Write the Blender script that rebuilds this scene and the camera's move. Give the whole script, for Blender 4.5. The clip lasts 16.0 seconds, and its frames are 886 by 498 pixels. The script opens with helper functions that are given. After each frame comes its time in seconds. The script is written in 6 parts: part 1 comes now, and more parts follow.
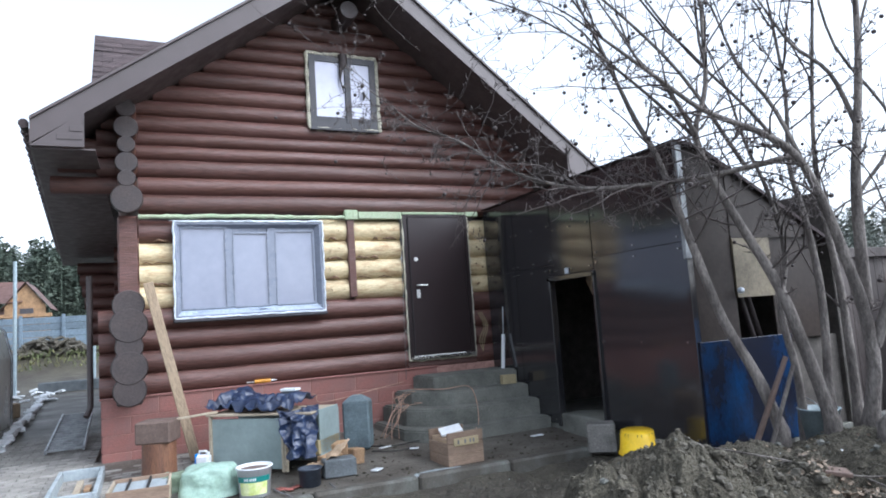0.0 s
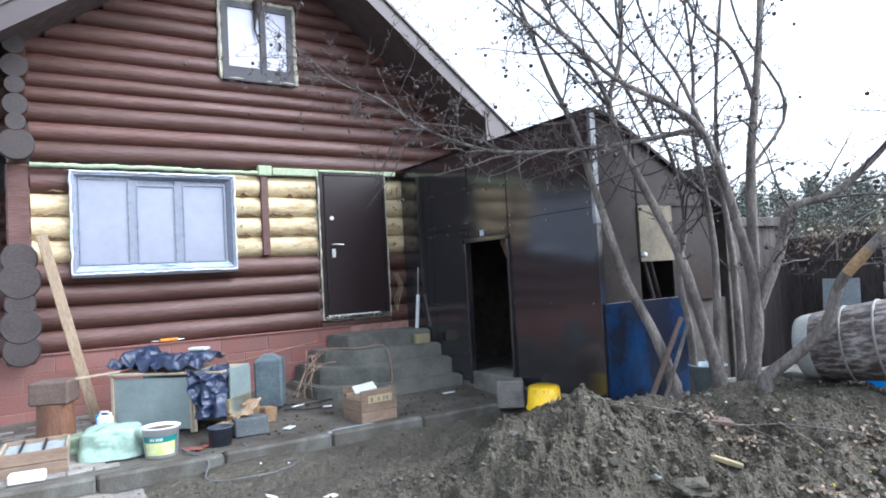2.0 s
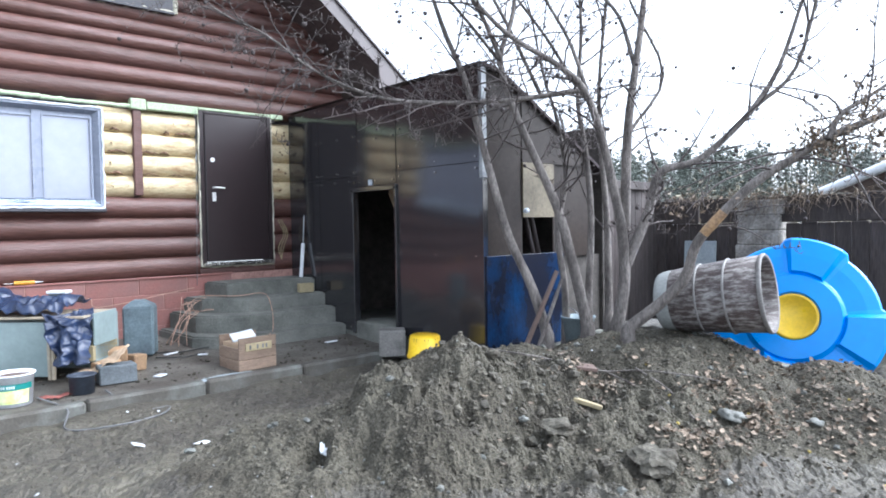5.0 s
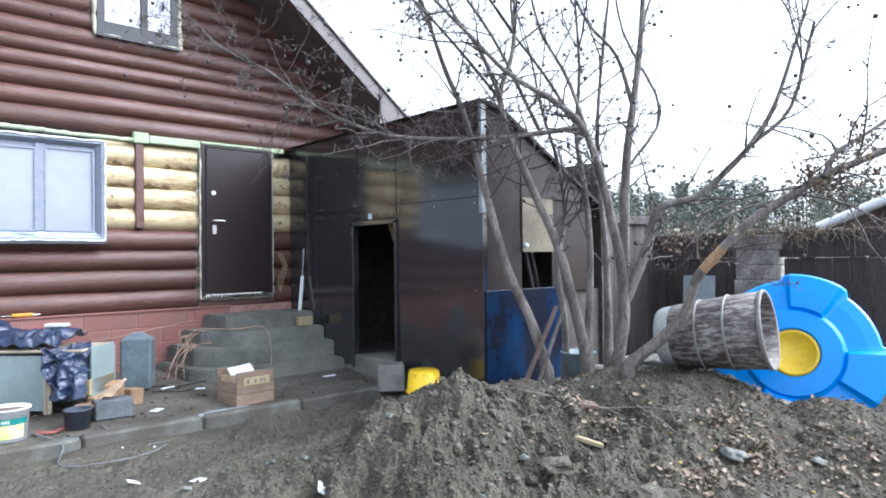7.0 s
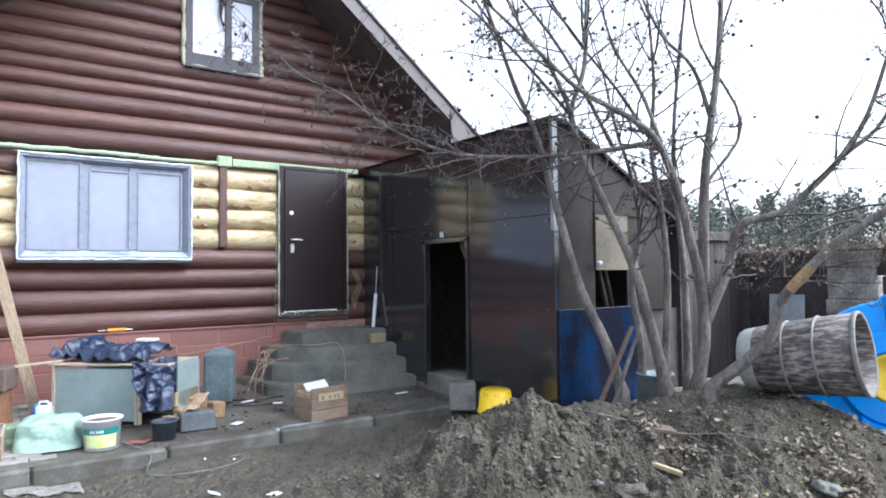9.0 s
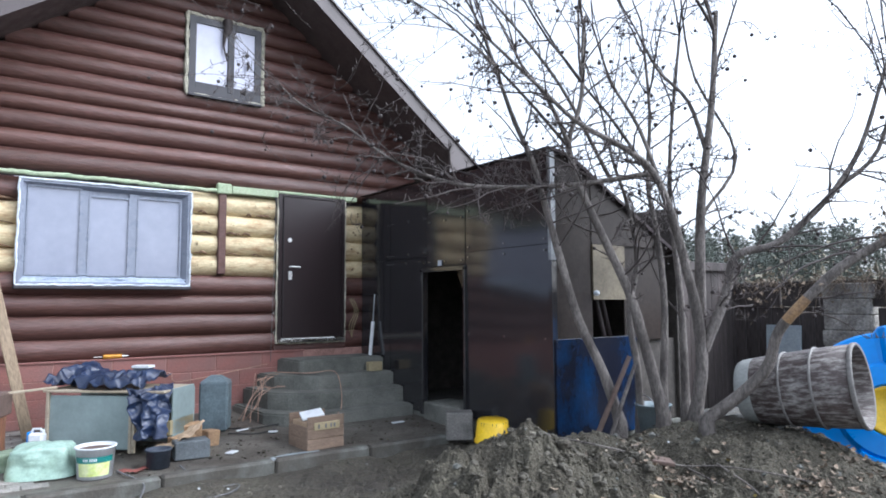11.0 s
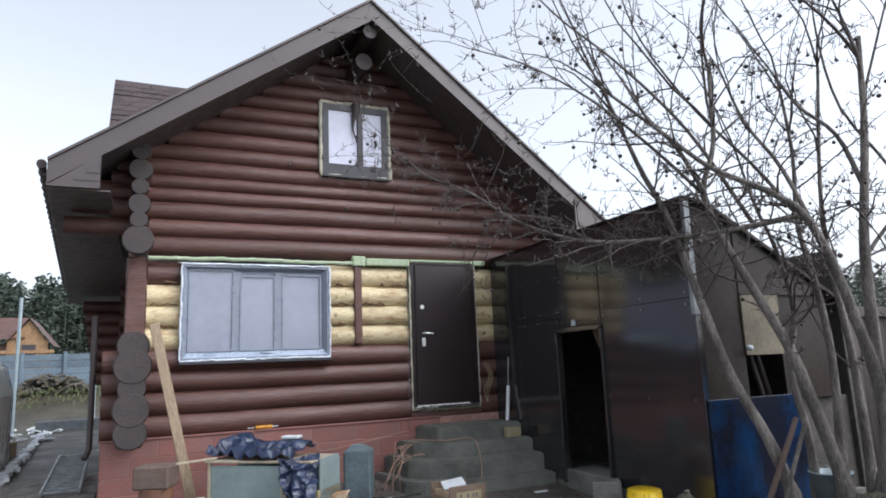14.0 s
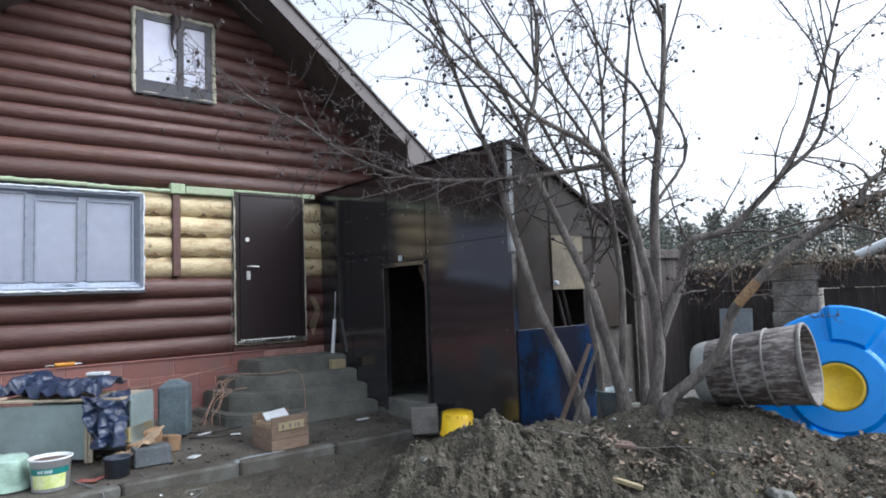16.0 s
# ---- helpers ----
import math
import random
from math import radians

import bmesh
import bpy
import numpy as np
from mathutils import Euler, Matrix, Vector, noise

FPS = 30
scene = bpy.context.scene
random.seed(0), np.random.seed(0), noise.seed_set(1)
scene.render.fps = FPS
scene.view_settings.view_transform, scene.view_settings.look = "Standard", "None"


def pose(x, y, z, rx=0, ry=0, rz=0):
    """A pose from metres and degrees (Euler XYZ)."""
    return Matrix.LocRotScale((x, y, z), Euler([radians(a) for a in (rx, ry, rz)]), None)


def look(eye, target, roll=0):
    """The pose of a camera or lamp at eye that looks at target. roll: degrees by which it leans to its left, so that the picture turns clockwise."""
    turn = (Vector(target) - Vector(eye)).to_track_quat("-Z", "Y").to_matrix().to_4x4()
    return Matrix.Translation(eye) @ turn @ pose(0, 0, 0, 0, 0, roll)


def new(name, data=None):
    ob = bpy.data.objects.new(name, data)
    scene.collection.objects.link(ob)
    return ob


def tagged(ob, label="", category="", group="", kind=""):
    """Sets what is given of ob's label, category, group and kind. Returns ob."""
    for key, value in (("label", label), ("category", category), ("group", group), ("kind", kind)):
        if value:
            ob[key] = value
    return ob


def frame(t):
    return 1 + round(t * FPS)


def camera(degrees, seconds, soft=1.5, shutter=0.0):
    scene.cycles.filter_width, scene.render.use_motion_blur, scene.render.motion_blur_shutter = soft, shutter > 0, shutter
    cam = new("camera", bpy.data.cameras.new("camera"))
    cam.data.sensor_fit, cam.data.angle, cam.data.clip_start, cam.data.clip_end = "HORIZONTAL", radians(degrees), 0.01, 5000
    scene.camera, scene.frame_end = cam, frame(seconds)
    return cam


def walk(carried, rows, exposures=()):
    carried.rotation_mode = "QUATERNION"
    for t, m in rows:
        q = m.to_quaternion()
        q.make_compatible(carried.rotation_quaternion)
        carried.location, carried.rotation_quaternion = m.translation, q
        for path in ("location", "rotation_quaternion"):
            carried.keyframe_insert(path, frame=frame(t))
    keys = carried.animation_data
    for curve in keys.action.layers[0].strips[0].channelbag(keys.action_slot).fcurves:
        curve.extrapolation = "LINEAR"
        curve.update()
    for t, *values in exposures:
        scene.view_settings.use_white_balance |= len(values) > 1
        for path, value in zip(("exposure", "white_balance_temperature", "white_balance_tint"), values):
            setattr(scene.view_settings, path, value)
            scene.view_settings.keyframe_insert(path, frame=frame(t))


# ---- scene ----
cam = camera(68.7, 16.0, soft=1.8)
PATH = [
    (0, (0.554, -8.5, 1.499), (1.392, -6.696, 1.71), -3.9),
    (0.5, (0.544, -8.51, 1.488), (1.504, -6.761, 1.627), -3.9),
    (1, (0.557, -8.516, 1.496), (1.602, -6.813, 1.575), -3.7),
    (1.5, (0.552, -8.508, 1.488), (1.607, -6.811, 1.572), -3.5),
    (2, (0.524, -8.498, 1.482), (1.59, -6.808, 1.56), -3.1),
    (2.5, (0.511, -8.505, 1.469), (1.603, -6.83, 1.523), -2.9),
    (3, (0.541, -8.517, 1.442), (1.717, -6.899, 1.422), -2.6),
    (3.5, (0.544, -8.517, 1.433), (1.807, -6.969, 1.324), -2.0),
    (4, (0.572, -8.514, 1.428), (1.868, -6.997, 1.297), -1.6),
    (6.5, (0.564, -8.519, 1.445), (1.918, -7.048, 1.473), -0.7),
    (7, (0.552, -8.517, 1.46), (1.887, -7.028, 1.484), -0.7),
    (7.5, (0.539, -8.519, 1.476), (1.808, -6.973, 1.501), -1.0),
    (8, (0.558, -8.516, 1.469), (1.757, -6.915, 1.501), -1.6),
    (8.5, (0.551, -8.505, 1.468), (1.729, -6.889, 1.509), -1.4),
    (9, (0.569, -8.53, 1.481), (1.728, -6.902, 1.558), -0.7),
    (11.5, (0.541, -8.548, 1.493), (1.706, -6.931, 1.659), -0.3),
    (12, (0.547, -8.539, 1.503), (1.7, -6.913, 1.672), -0.8),
    (12.5, (0.55, -8.538, 1.522), (1.677, -6.9, 1.744), -1.7),
    (13, (0.524, -8.54, 1.52), (1.598, -6.882, 1.826), -2.2),
    (13.5, (0.519, -8.522, 1.534), (1.443, -6.78, 1.872), -2.2),
    (14, (0.522, -8.509, 1.527), (1.344, -6.72, 1.88), -2.4),
    (14.5, (0.497, -8.508, 1.5), (1.379, -6.746, 1.843), -2.5),
    (15, (0.52, -8.541, 1.487), (1.622, -6.896, 1.769), -3.0),
    (15.5, (0.519, -8.538, 1.465), (1.737, -6.964, 1.668), -2.7),
    (16, (0.533, -8.551, 1.482), (1.796, -7.007, 1.626), -2.2),
]
walk(cam, [(t, look(eye, target, roll)) for t, eye, target, roll in PATH],
     exposures=[(0, 1.52, 5650, 9), (2, 1.88, 5620, 9), (4, 2.18, 5620, 9), (9, 1.90, 5650, 9), (11.5, 1.50, 5700, 10), (12.5, 1.45, 5850, 10), (14, 1.10, 6000, 10), (16, 1.26, 5850, 9)])

# ---- world, sun, exposure ----
world = bpy.data.worlds.new("overcast_sky")
scene.world = world
world.use_nodes = True
wn, wl = world.node_tree.nodes, world.node_tree.links
wn.clear()
sky = wn.new("ShaderNodeTexSky")
sky.sky_type, sky.sun_disc = "NISHITA", False
sky.sun_elevation, sky.sun_rotation = radians(44), radians(132)
sky.air_density, sky.dust_density, sky.ozone_density = 1.0, 4.0, 1.0
pale = wn.new("ShaderNodeHueSaturation")
pale.inputs["Saturation"].default_value = 0.22
bg = wn.new("ShaderNodeBackground")
bg.inputs["Strength"].default_value = 0.15
wo = wn.new("ShaderNodeOutputWorld")
wl.new(sky.outputs["Color"], pale.inputs["Color"])
wl.new(pale.outputs["Color"], bg.inputs["Color"])
wl.new(bg.outputs["Background"], wo.inputs["Surface"])
sun_data = bpy.data.lights.new("sun", "SUN")
sun_data.energy, sun_data.angle, sun_data.color = 0.38, radians(40), (1.0, 0.97, 0.93)
sun = new("sun", sun_data)
sun.matrix_world = look((14, -12.5, 18.5), (0, 0, 0))

# ---- materials ----


def mat(name, color, rough=0.7, metal=0.0, vary=0.25, scale=6.0, grain=40.0, bump=0.2, stretch=(1, 1, 1), second=None, mix=0.5, rand=0.0, spec=0.5, depth=0.01, island=0.0, coords="Object", rvar=0.12, edge=0.16):
    """A surface with two scales of variation, a second colour in patches, and fine relief."""
    m = bpy.data.materials.new(name)
    m.use_nodes = True
    n, l = m.node_tree.nodes, m.node_tree.links
    b = n["Principled BSDF"]
    tc, mp = n.new("ShaderNodeTexCoord"), n.new("ShaderNodeMapping")
    mp.inputs["Scale"].default_value = stretch
    l.new(tc.outputs[coords], mp.inputs["Vector"])
    big, fine = n.new("ShaderNodeTexNoise"), n.new("ShaderNodeTexNoise")
    for t, s, d in ((big, scale, 6), (fine, grain, 4)):
        t.inputs["Scale"].default_value, t.inputs["Detail"].default_value = s, d
        t.inputs["Roughness"].default_value = 0.62
        l.new(mp.outputs["Vector"], t.inputs["Vector"])
    ramp = n.new("ShaderNodeValToRGB")
    second = second or tuple(c * 0.55 for c in color)
    lo, hi = 0.5 - edge, 0.5 + edge
    ramp.color_ramp.elements[0].position, ramp.color_ramp.elements[1].position = lo + (0.5 - mix) * 0.3, hi + (0.5 - mix) * 0.3
    ramp.color_ramp.elements[0].color, ramp.color_ramp.elements[1].color = (*color, 1), (*second, 1)
    l.new(big.outputs["Fac"], ramp.inputs["Fac"])
    shade = n.new("ShaderNodeMapRange")
    shade.inputs["From Min"].default_value, shade.inputs["From Max"].default_value = 0.3, 0.7
    shade.inputs["To Min"].default_value, shade.inputs["To Max"].default_value = 1 - vary, 1 + vary
    l.new(fine.outputs["Fac"], shade.inputs["Value"])
    val = shade.outputs["Result"]
    if rand or island:
        src = n.new("ShaderNodeObjectInfo").outputs["Random"] if rand else n.new("ShaderNodeNewGeometry").outputs["Random Per Island"]
        amount = rand or island
        each = n.new("ShaderNodeMapRange")
        each.inputs["To Min"].default_value, each.inputs["To Max"].default_value = 1 - amount, 1 + amount
        l.new(src, each.inputs["Value"])
        mul = n.new("ShaderNodeMath")
        mul.operation = "MULTIPLY"
        l.new(val, mul.inputs[0]), l.new(each.outputs["Result"], mul.inputs[1])
        val = mul.outputs["Value"]
    hs = n.new("ShaderNodeHueSaturation")
    l.new(ramp.outputs["Color"], hs.inputs["Color"]), l.new(val, hs.inputs["Value"])
    l.new(hs.outputs["Color"], b.inputs["Base Color"])
    rr = n.new("ShaderNodeMapRange")
    rr.inputs["From Min"].default_value, rr.inputs["From Max"].default_value = 0.3, 0.7
    rr.inputs["To Min"].default_value, rr.inputs["To Max"].default_value = max(0.02, rough - rvar), min(1, rough + rvar)
    l.new(big.outputs["Fac"], rr.inputs["Value"]), l.new(rr.outputs["Result"], b.inputs["Roughness"])
    b.inputs["Metallic"].default_value = metal
    b.inputs["Specular IOR Level"].default_value = spec
    if bump:
        add = n.new("ShaderNodeMath")
        add.operation = "ADD"
        l.new(big.outputs["Fac"], add.inputs[0]), l.new(fine.outputs["Fac"], add.inputs[1])
        bp = n.new("ShaderNodeBump")
        bp.inputs["Strength"].default_value, bp.inputs["Distance"].default_value = bump, depth
        l.new(add.outputs["Value"], bp.inputs["Height"]), l.new(bp.outputs["Normal"], b.inputs["Normal"])
    return m


M_LOG = mat("stained_log", (0.112, 0.055, 0.048), 0.42, vary=0.36, scale=2.6, grain=22, bump=0.5, stretch=(0.35, 3, 3), second=(0.085, 0.037, 0.027), rand=0.18, depth=0.016)
M_LOGY = mat("stained_log_side", (0.15, 0.056, 0.032), 0.45, vary=0.3, scale=2.2, grain=26, bump=0.35, stretch=(3, 0.35, 3), second=(0.085, 0.034, 0.02), rand=0.16)
M_RAW = mat("raw_pine_log", (0.59, 0.49, 0.30), 0.6, vary=0.20, scale=4.2, grain=20, bump=0.5, stretch=(0.9, 3, 3), second=(0.36, 0.23, 0.12), mix=0.20, rand=0.1, edge=0.12)
M_STRIPBARK = mat("bark_remnant", (0.20, 0.125, 0.075), 0.85, vary=0.3, scale=9, grain=40, bump=0.5, second=(0.12, 0.075, 0.05))
M_LOGEND = mat("painted_log_end", (0.036, 0.028, 0.028), 0.62, vary=0.3, scale=5, grain=45, bump=0.3, second=(0.055, 0.042, 0.04))
M_PLINTH = mat("red_plinth_tile", (0.245, 0.096, 0.080), 0.42, vary=0.24, scale=3, grain=60, bump=0.2, second=(0.215, 0.108, 0.095), rand=0.1)
M_GROUT = mat("plinth_grout", (0.42, 0.24, 0.2), 0.85, vary=0.2)
M_FASCIA = mat("grey_brown_fascia", (0.085, 0.068, 0.068), 0.4, vary=0.08, scale=2, grain=60, bump=0.05, second=(0.072, 0.058, 0.058))
M_SOFFIT = mat("dark_soffit", (0.095, 0.074, 0.072), 0.55, vary=0.2, second=(0.072, 0.056, 0.055))
M_SHINGLE = mat("bitumen_shingle", (0.062, 0.045, 0.046), 0.9, vary=0.4, scale=3, grain=140, bump=0.4, second=(0.04, 0.03, 0.032), rand=0.2)
M_DOOR = mat("brown_steel_door", (0.020, 0.012, 0.013), 0.30, vary=0.06, scale=2, grain=120, bump=0.05, second=(0.017, 0.010, 0.011), rvar=0.02)
M_FRAME = mat("grey_window_frame", (0.042, 0.04, 0.048), 0.42, vary=0.1, bump=0.05, second=(0.036, 0.035, 0.042))
M_FILMED = mat("film_covered_frame", (0.235, 0.26, 0.325), 0.3, vary=0.06, scale=4, grain=14, bump=0.25, second=(0.20, 0.22, 0.275))
M_FILMLEDGE = mat("pale_blue_film", (0.36, 0.42, 0.52), 0.25, vary=0.15, scale=7, grain=30, bump=0.5, second=(0.27, 0.32, 0.41), depth=0.02)
M_FOAM = mat("yellow_mounting_foam", (0.62, 0.59, 0.48), 0.85, vary=0.3, scale=12, grain=50, bump=0.8, second=(0.42, 0.40, 0.31), depth=0.03)
M_FILM = mat("white_film_edge", (0.62, 0.66, 0.7), 0.3, vary=0.2, scale=9, grain=30, bump=0.6, second=(0.5, 0.55, 0.62), depth=0.02)
M_GREEN = mat("green_insulation_strip", (0.33, 0.42, 0.27), 0.8, vary=0.2, scale=8, grain=40, bump=0.5, second=(0.38, 0.42, 0.3))
M_SHEET = mat("dark_brown_sheet", (0.026, 0.025, 0.027), 0.13, vary=0.15, scale=1.0, grain=12, bump=0.02, second=(0.018, 0.018, 0.021), spec=1.0, rand=0.12, depth=0.02, rvar=0.035)
M_BROWN = mat("brown_board_sheet", (0.034, 0.026, 0.022), 0.5, vary=0.25, scale=2, grain=20, bump=0.1, second=(0.022, 0.017, 0.015), spec=0.2)
M_BLUE = mat("blue_painted_sheet", (0.006, 0.030, 0.090), 0.22, vary=0.25, scale=2.1, grain=30, bump=0.08, stretch=(1.2, 1, 0.7), second=(0.008, 0.010, 0.020), mix=0.68, edge=0.10, rvar=0.06)
M_CONC = mat("damp_concrete", (0.180, 0.182, 0.160), 0.8, vary=0.25, scale=2.4, grain=55, bump=0.45, second=(0.092, 0.095, 0.083), mix=0.5)
M_KERB = mat("kerb_concrete", (0.145, 0.15, 0.135), 0.75, vary=0.25, scale=2.6, grain=60, bump=0.45, second=(0.074, 0.067, 0.056), mix=0.66, edge=0.13, rand=0.1)
M_APRON = mat("muddy_concrete", (0.145, 0.136, 0.117), 0.55, vary=0.3, scale=1.5, grain=26, bump=0.5, second=(0.062, 0.052, 0.042), mix=0.6, depth=0.02)
M_MUD = mat("wet_mud", (0.090, 0.081, 0.059), 0.50, vary=0.5, scale=1.1, grain=34, bump=1.0, second=(0.044, 0.038, 0.030), depth=0.03)
M_SOIL = mat("dug_soil", (0.102, 0.093, 0.070), 0.9, vary=0.6, scale=2.2, grain=52, bump=1.0, second=(0.054, 0.048, 0.037), depth=0.03, spec=0.25)
M_CLOD = mat("earth_clod", (0.104, 0.095, 0.073), 0.85, vary=0.4, scale=6, grain=40, bump=0.8, second=(0.05, 0.043, 0.032), island=0.3, depth=0.02)
M_STONE = mat("field_stone", (0.15, 0.155, 0.14), 0.8, vary=0.25, scale=9, grain=60, bump=0.4, second=(0.09, 0.09, 0.08), island=0.35)
M_PILLAR = mat("crumbling_block", (0.36, 0.34, 0.31), 0.9, vary=0.35, scale=5, grain=30, bump=0.8, second=(0.17, 0.155, 0.14), depth=0.03)
M_PAVER = mat("grey_paver", (0.27, 0.255, 0.235), 0.75, vary=0.3, scale=5, grain=60, bump=0.4, second=(0.15, 0.145, 0.13), rand=0.22)
M_FENCE = mat("dark_fence_board", (0.062, 0.050, 0.047), 0.75, vary=0.35, scale=2, grain=20, bump=0.35, stretch=(3, 3, 0.4), second=(0.040, 0.032, 0.030), rand=0.2)
M_BARK = mat("grey_bark", (0.205, 0.182, 0.165), 0.88, vary=0.42, scale=7, grain=55, bump=0.7, stretch=(1, 1, 0.35), second=(0.105, 0.092, 0.084), depth=0.03, edge=0.10)
M_PEEL = mat("stripped_bark", (0.38, 0.235, 0.11), 0.7, vary=0.3, scale=14, grain=50, bump=0.4, second=(0.24, 0.16, 0.1))
M_TWIG = mat("twig_bark", (0.115, 0.098, 0.092), 0.85, vary=0.3, bump=0.2, second=(0.062, 0.050, 0.047))
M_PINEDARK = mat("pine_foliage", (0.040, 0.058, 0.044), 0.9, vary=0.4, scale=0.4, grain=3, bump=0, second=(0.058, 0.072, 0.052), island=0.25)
# Haze is put into the next two base colours: pines and shrubs are paled.
M_PINEHAZE = mat("hazed_pine_foliage", (0.088, 0.108, 0.092), 0.9, vary=0.4, scale=0.4, grain=3, bump=0, second=(0.115, 0.12, 0.10), island=0.2)
M_SHRUB = mat("hazed_autumn_shrub", (0.185, 0.175, 0.12), 0.9, vary=0.4, scale=0.6, grain=4, bump=0, second=(0.15, 0.125, 0.10), island=0.35)
M_LEAF = mat("dead_leaf", (0.155, 0.112, 0.075), 0.8, vary=0.3, scale=5, bump=0, second=(0.185, 0.15, 0.115), island=0.6)
M_BEIGE = mat("beige_board", (0.36, 0.30, 0.17), 0.7, vary=0.15, scale=3, grain=40, bump=0.15, second=(0.30, 0.25, 0.15))
M_DULL = mat("weathered_board_panel", (0.165, 0.135, 0.085), 0.6, vary=0.25, scale=3, grain=40, bump=0.2, second=(0.10, 0.084, 0.056))
M_WOOD = mat("weathered_plank", (0.285, 0.215, 0.145), 0.7, vary=0.3, scale=3, grain=40, bump=0.3, stretch=(2, 2, 0.4), second=(0.25, 0.185, 0.12), rand=0.15)
M_ZINC = mat("zinc_sheet", (0.42, 0.44, 0.46), 0.4, metal=0.8, vary=0.12, bump=0.1)
M_BRASS = mat("bright_metal", (0.66, 0.64, 0.6), 0.25, metal=1.0, vary=0.05, bump=0)
M_CHROME = mat("dull_chrome", (0.78, 0.78, 0.77), 0.42, metal=0.45, vary=0.06, bump=0)
M_DARK = mat("dark_interior_board", (0.085, 0.075, 0.066), 0.85, vary=0.3)


def pane_mat(name, color, rough):
    m = mat(name, color, rough, vary=0.05, scale=2, grain=9, bump=0.04, second=tuple(c * 0.9 for c in color), depth=0.01)
    m.node_tree.nodes["Principled BSDF"].inputs["Coat Weight"].default_value = 0.6
    m.node_tree.nodes["Principled BSDF"].inputs["Coat Roughness"].default_value = 0.06
    return m


M_PANE = pane_mat("film_covered_glass", (0.265, 0.285, 0.365), 0.12)
# Upper panes: the sky's reflection is put into this pale base colour.
M_SKYPANE = pane_mat("sky_toned_glass", (0.66, 0.67, 0.80), 0.22)
M_SKYPANE.node_tree.nodes["Principled BSDF"].inputs["Coat Weight"].default_value = 0.12

# ---- mesh helpers ----


class Shape:
    """Vertices and faces gathered into one mesh."""

    def __init__(self):
        self.v, self.f, self.s = [], [], []

    def add(self, verts, faces, m=None, smooth=False):
        k = len(self.v)
        self.v += [tuple(m @ Vector(p)) for p in verts] if m else [tuple(p) for p in verts]
        self.f += [tuple(i + k for i in f) for f in faces]
        self.s += [smooth] * len(faces)
        return self

    def box(self, x0, x1, y0, y1, z0, z1, bevel=0.006, m=None):
        c, h = ((x0 + x1) / 2, (y0 + y1) / 2, (z0 + z1) / 2), ((x1 - x0) / 2, (y1 - y0) / 2, (z1 - z0) / 2)
        b = min(bevel, 0.45 * min(h))
        verts = []
        for sg in SIGNS:
            for a in range(3):
                verts.append([c[k] + sg[k] * (h[k] - (0 if k == a else b)) for k in range(3)])
        return self.add(verts, CHAMFER, m)

    def tube(self, pts, radii, sides=8, caps=True, smooth=True):
        pts = [Vector(p) for p in pts]
        n = len(pts)
        radii = radii if isinstance(radii, (list, tuple)) else [radii] * n
        ref, verts, faces = None, [], []
        for i, p in enumerate(pts):
            d = (pts[min(i + 1, n - 1)] - pts[max(i - 1, 0)]).normalized()
            if ref is None:
                ref = d.orthogonal().normalized()
            ref = (ref - d * ref.dot(d)).normalized()
            other = d.cross(ref)
            for k in range(sides):
                a = 2 * math.pi * k / sides
                verts.append(p + radii[i] * (math.cos(a) * ref + math.sin(a) * other))
        for i in range(n - 1):
            for k in range(sides):
                q = (k + 1) % sides
                faces.append((i * sides + k, i * sides + q, (i + 1) * sides + q, (i + 1) * sides + k))
        self.add(verts, faces, None, smooth)
        if caps:
            self.add(verts[:sides], [tuple(reversed(range(sides)))])
            self.add(verts[-sides:], [tuple(range(sides))])
        return self

    def lathe(self, profile, segs=24, m=None, smooth=True):
        verts, faces = [], []
        for r, z in profile:
            verts += [(r * math.cos(2 * math.pi * k / segs), r * math.sin(2 * math.pi * k / segs), z) for k in range(segs)]
        for i in range(len(profile) - 1):
            for k in range(segs):
                q = (k + 1) % segs
                faces.append((i * segs + k, i * segs + q, (i + 1) * segs + q, (i + 1) * segs + k))
        return self.add(verts, faces, m, smooth)

    def prism(self, outline, z0, z1, m=None):
        """An outline in x and y, raised from z0 to z1."""
        n = len(outline)
        verts = [(x, y, z0) for x, y in outline] + [(x, y, z1) for x, y in outline]
        faces = [tuple(reversed(range(n))), tuple(range(n, 2 * n))] + [(k, (k + 1) % n, n + (k + 1) % n, n + k) for k in range(n)]
        return self.add(verts, faces, m)

    def mesh(self, name, material):
        me = bpy.data.meshes.new(name)
        me.from_pydata(self.v, [], self.f)
        me.materials.append(material)
        me.polygons.foreach_set("use_smooth", self.s)
        me.update()
        return me


SIGNS = [(a, b, c) for a in (-1, 1) for b in (-1, 1) for c in (-1, 1)]


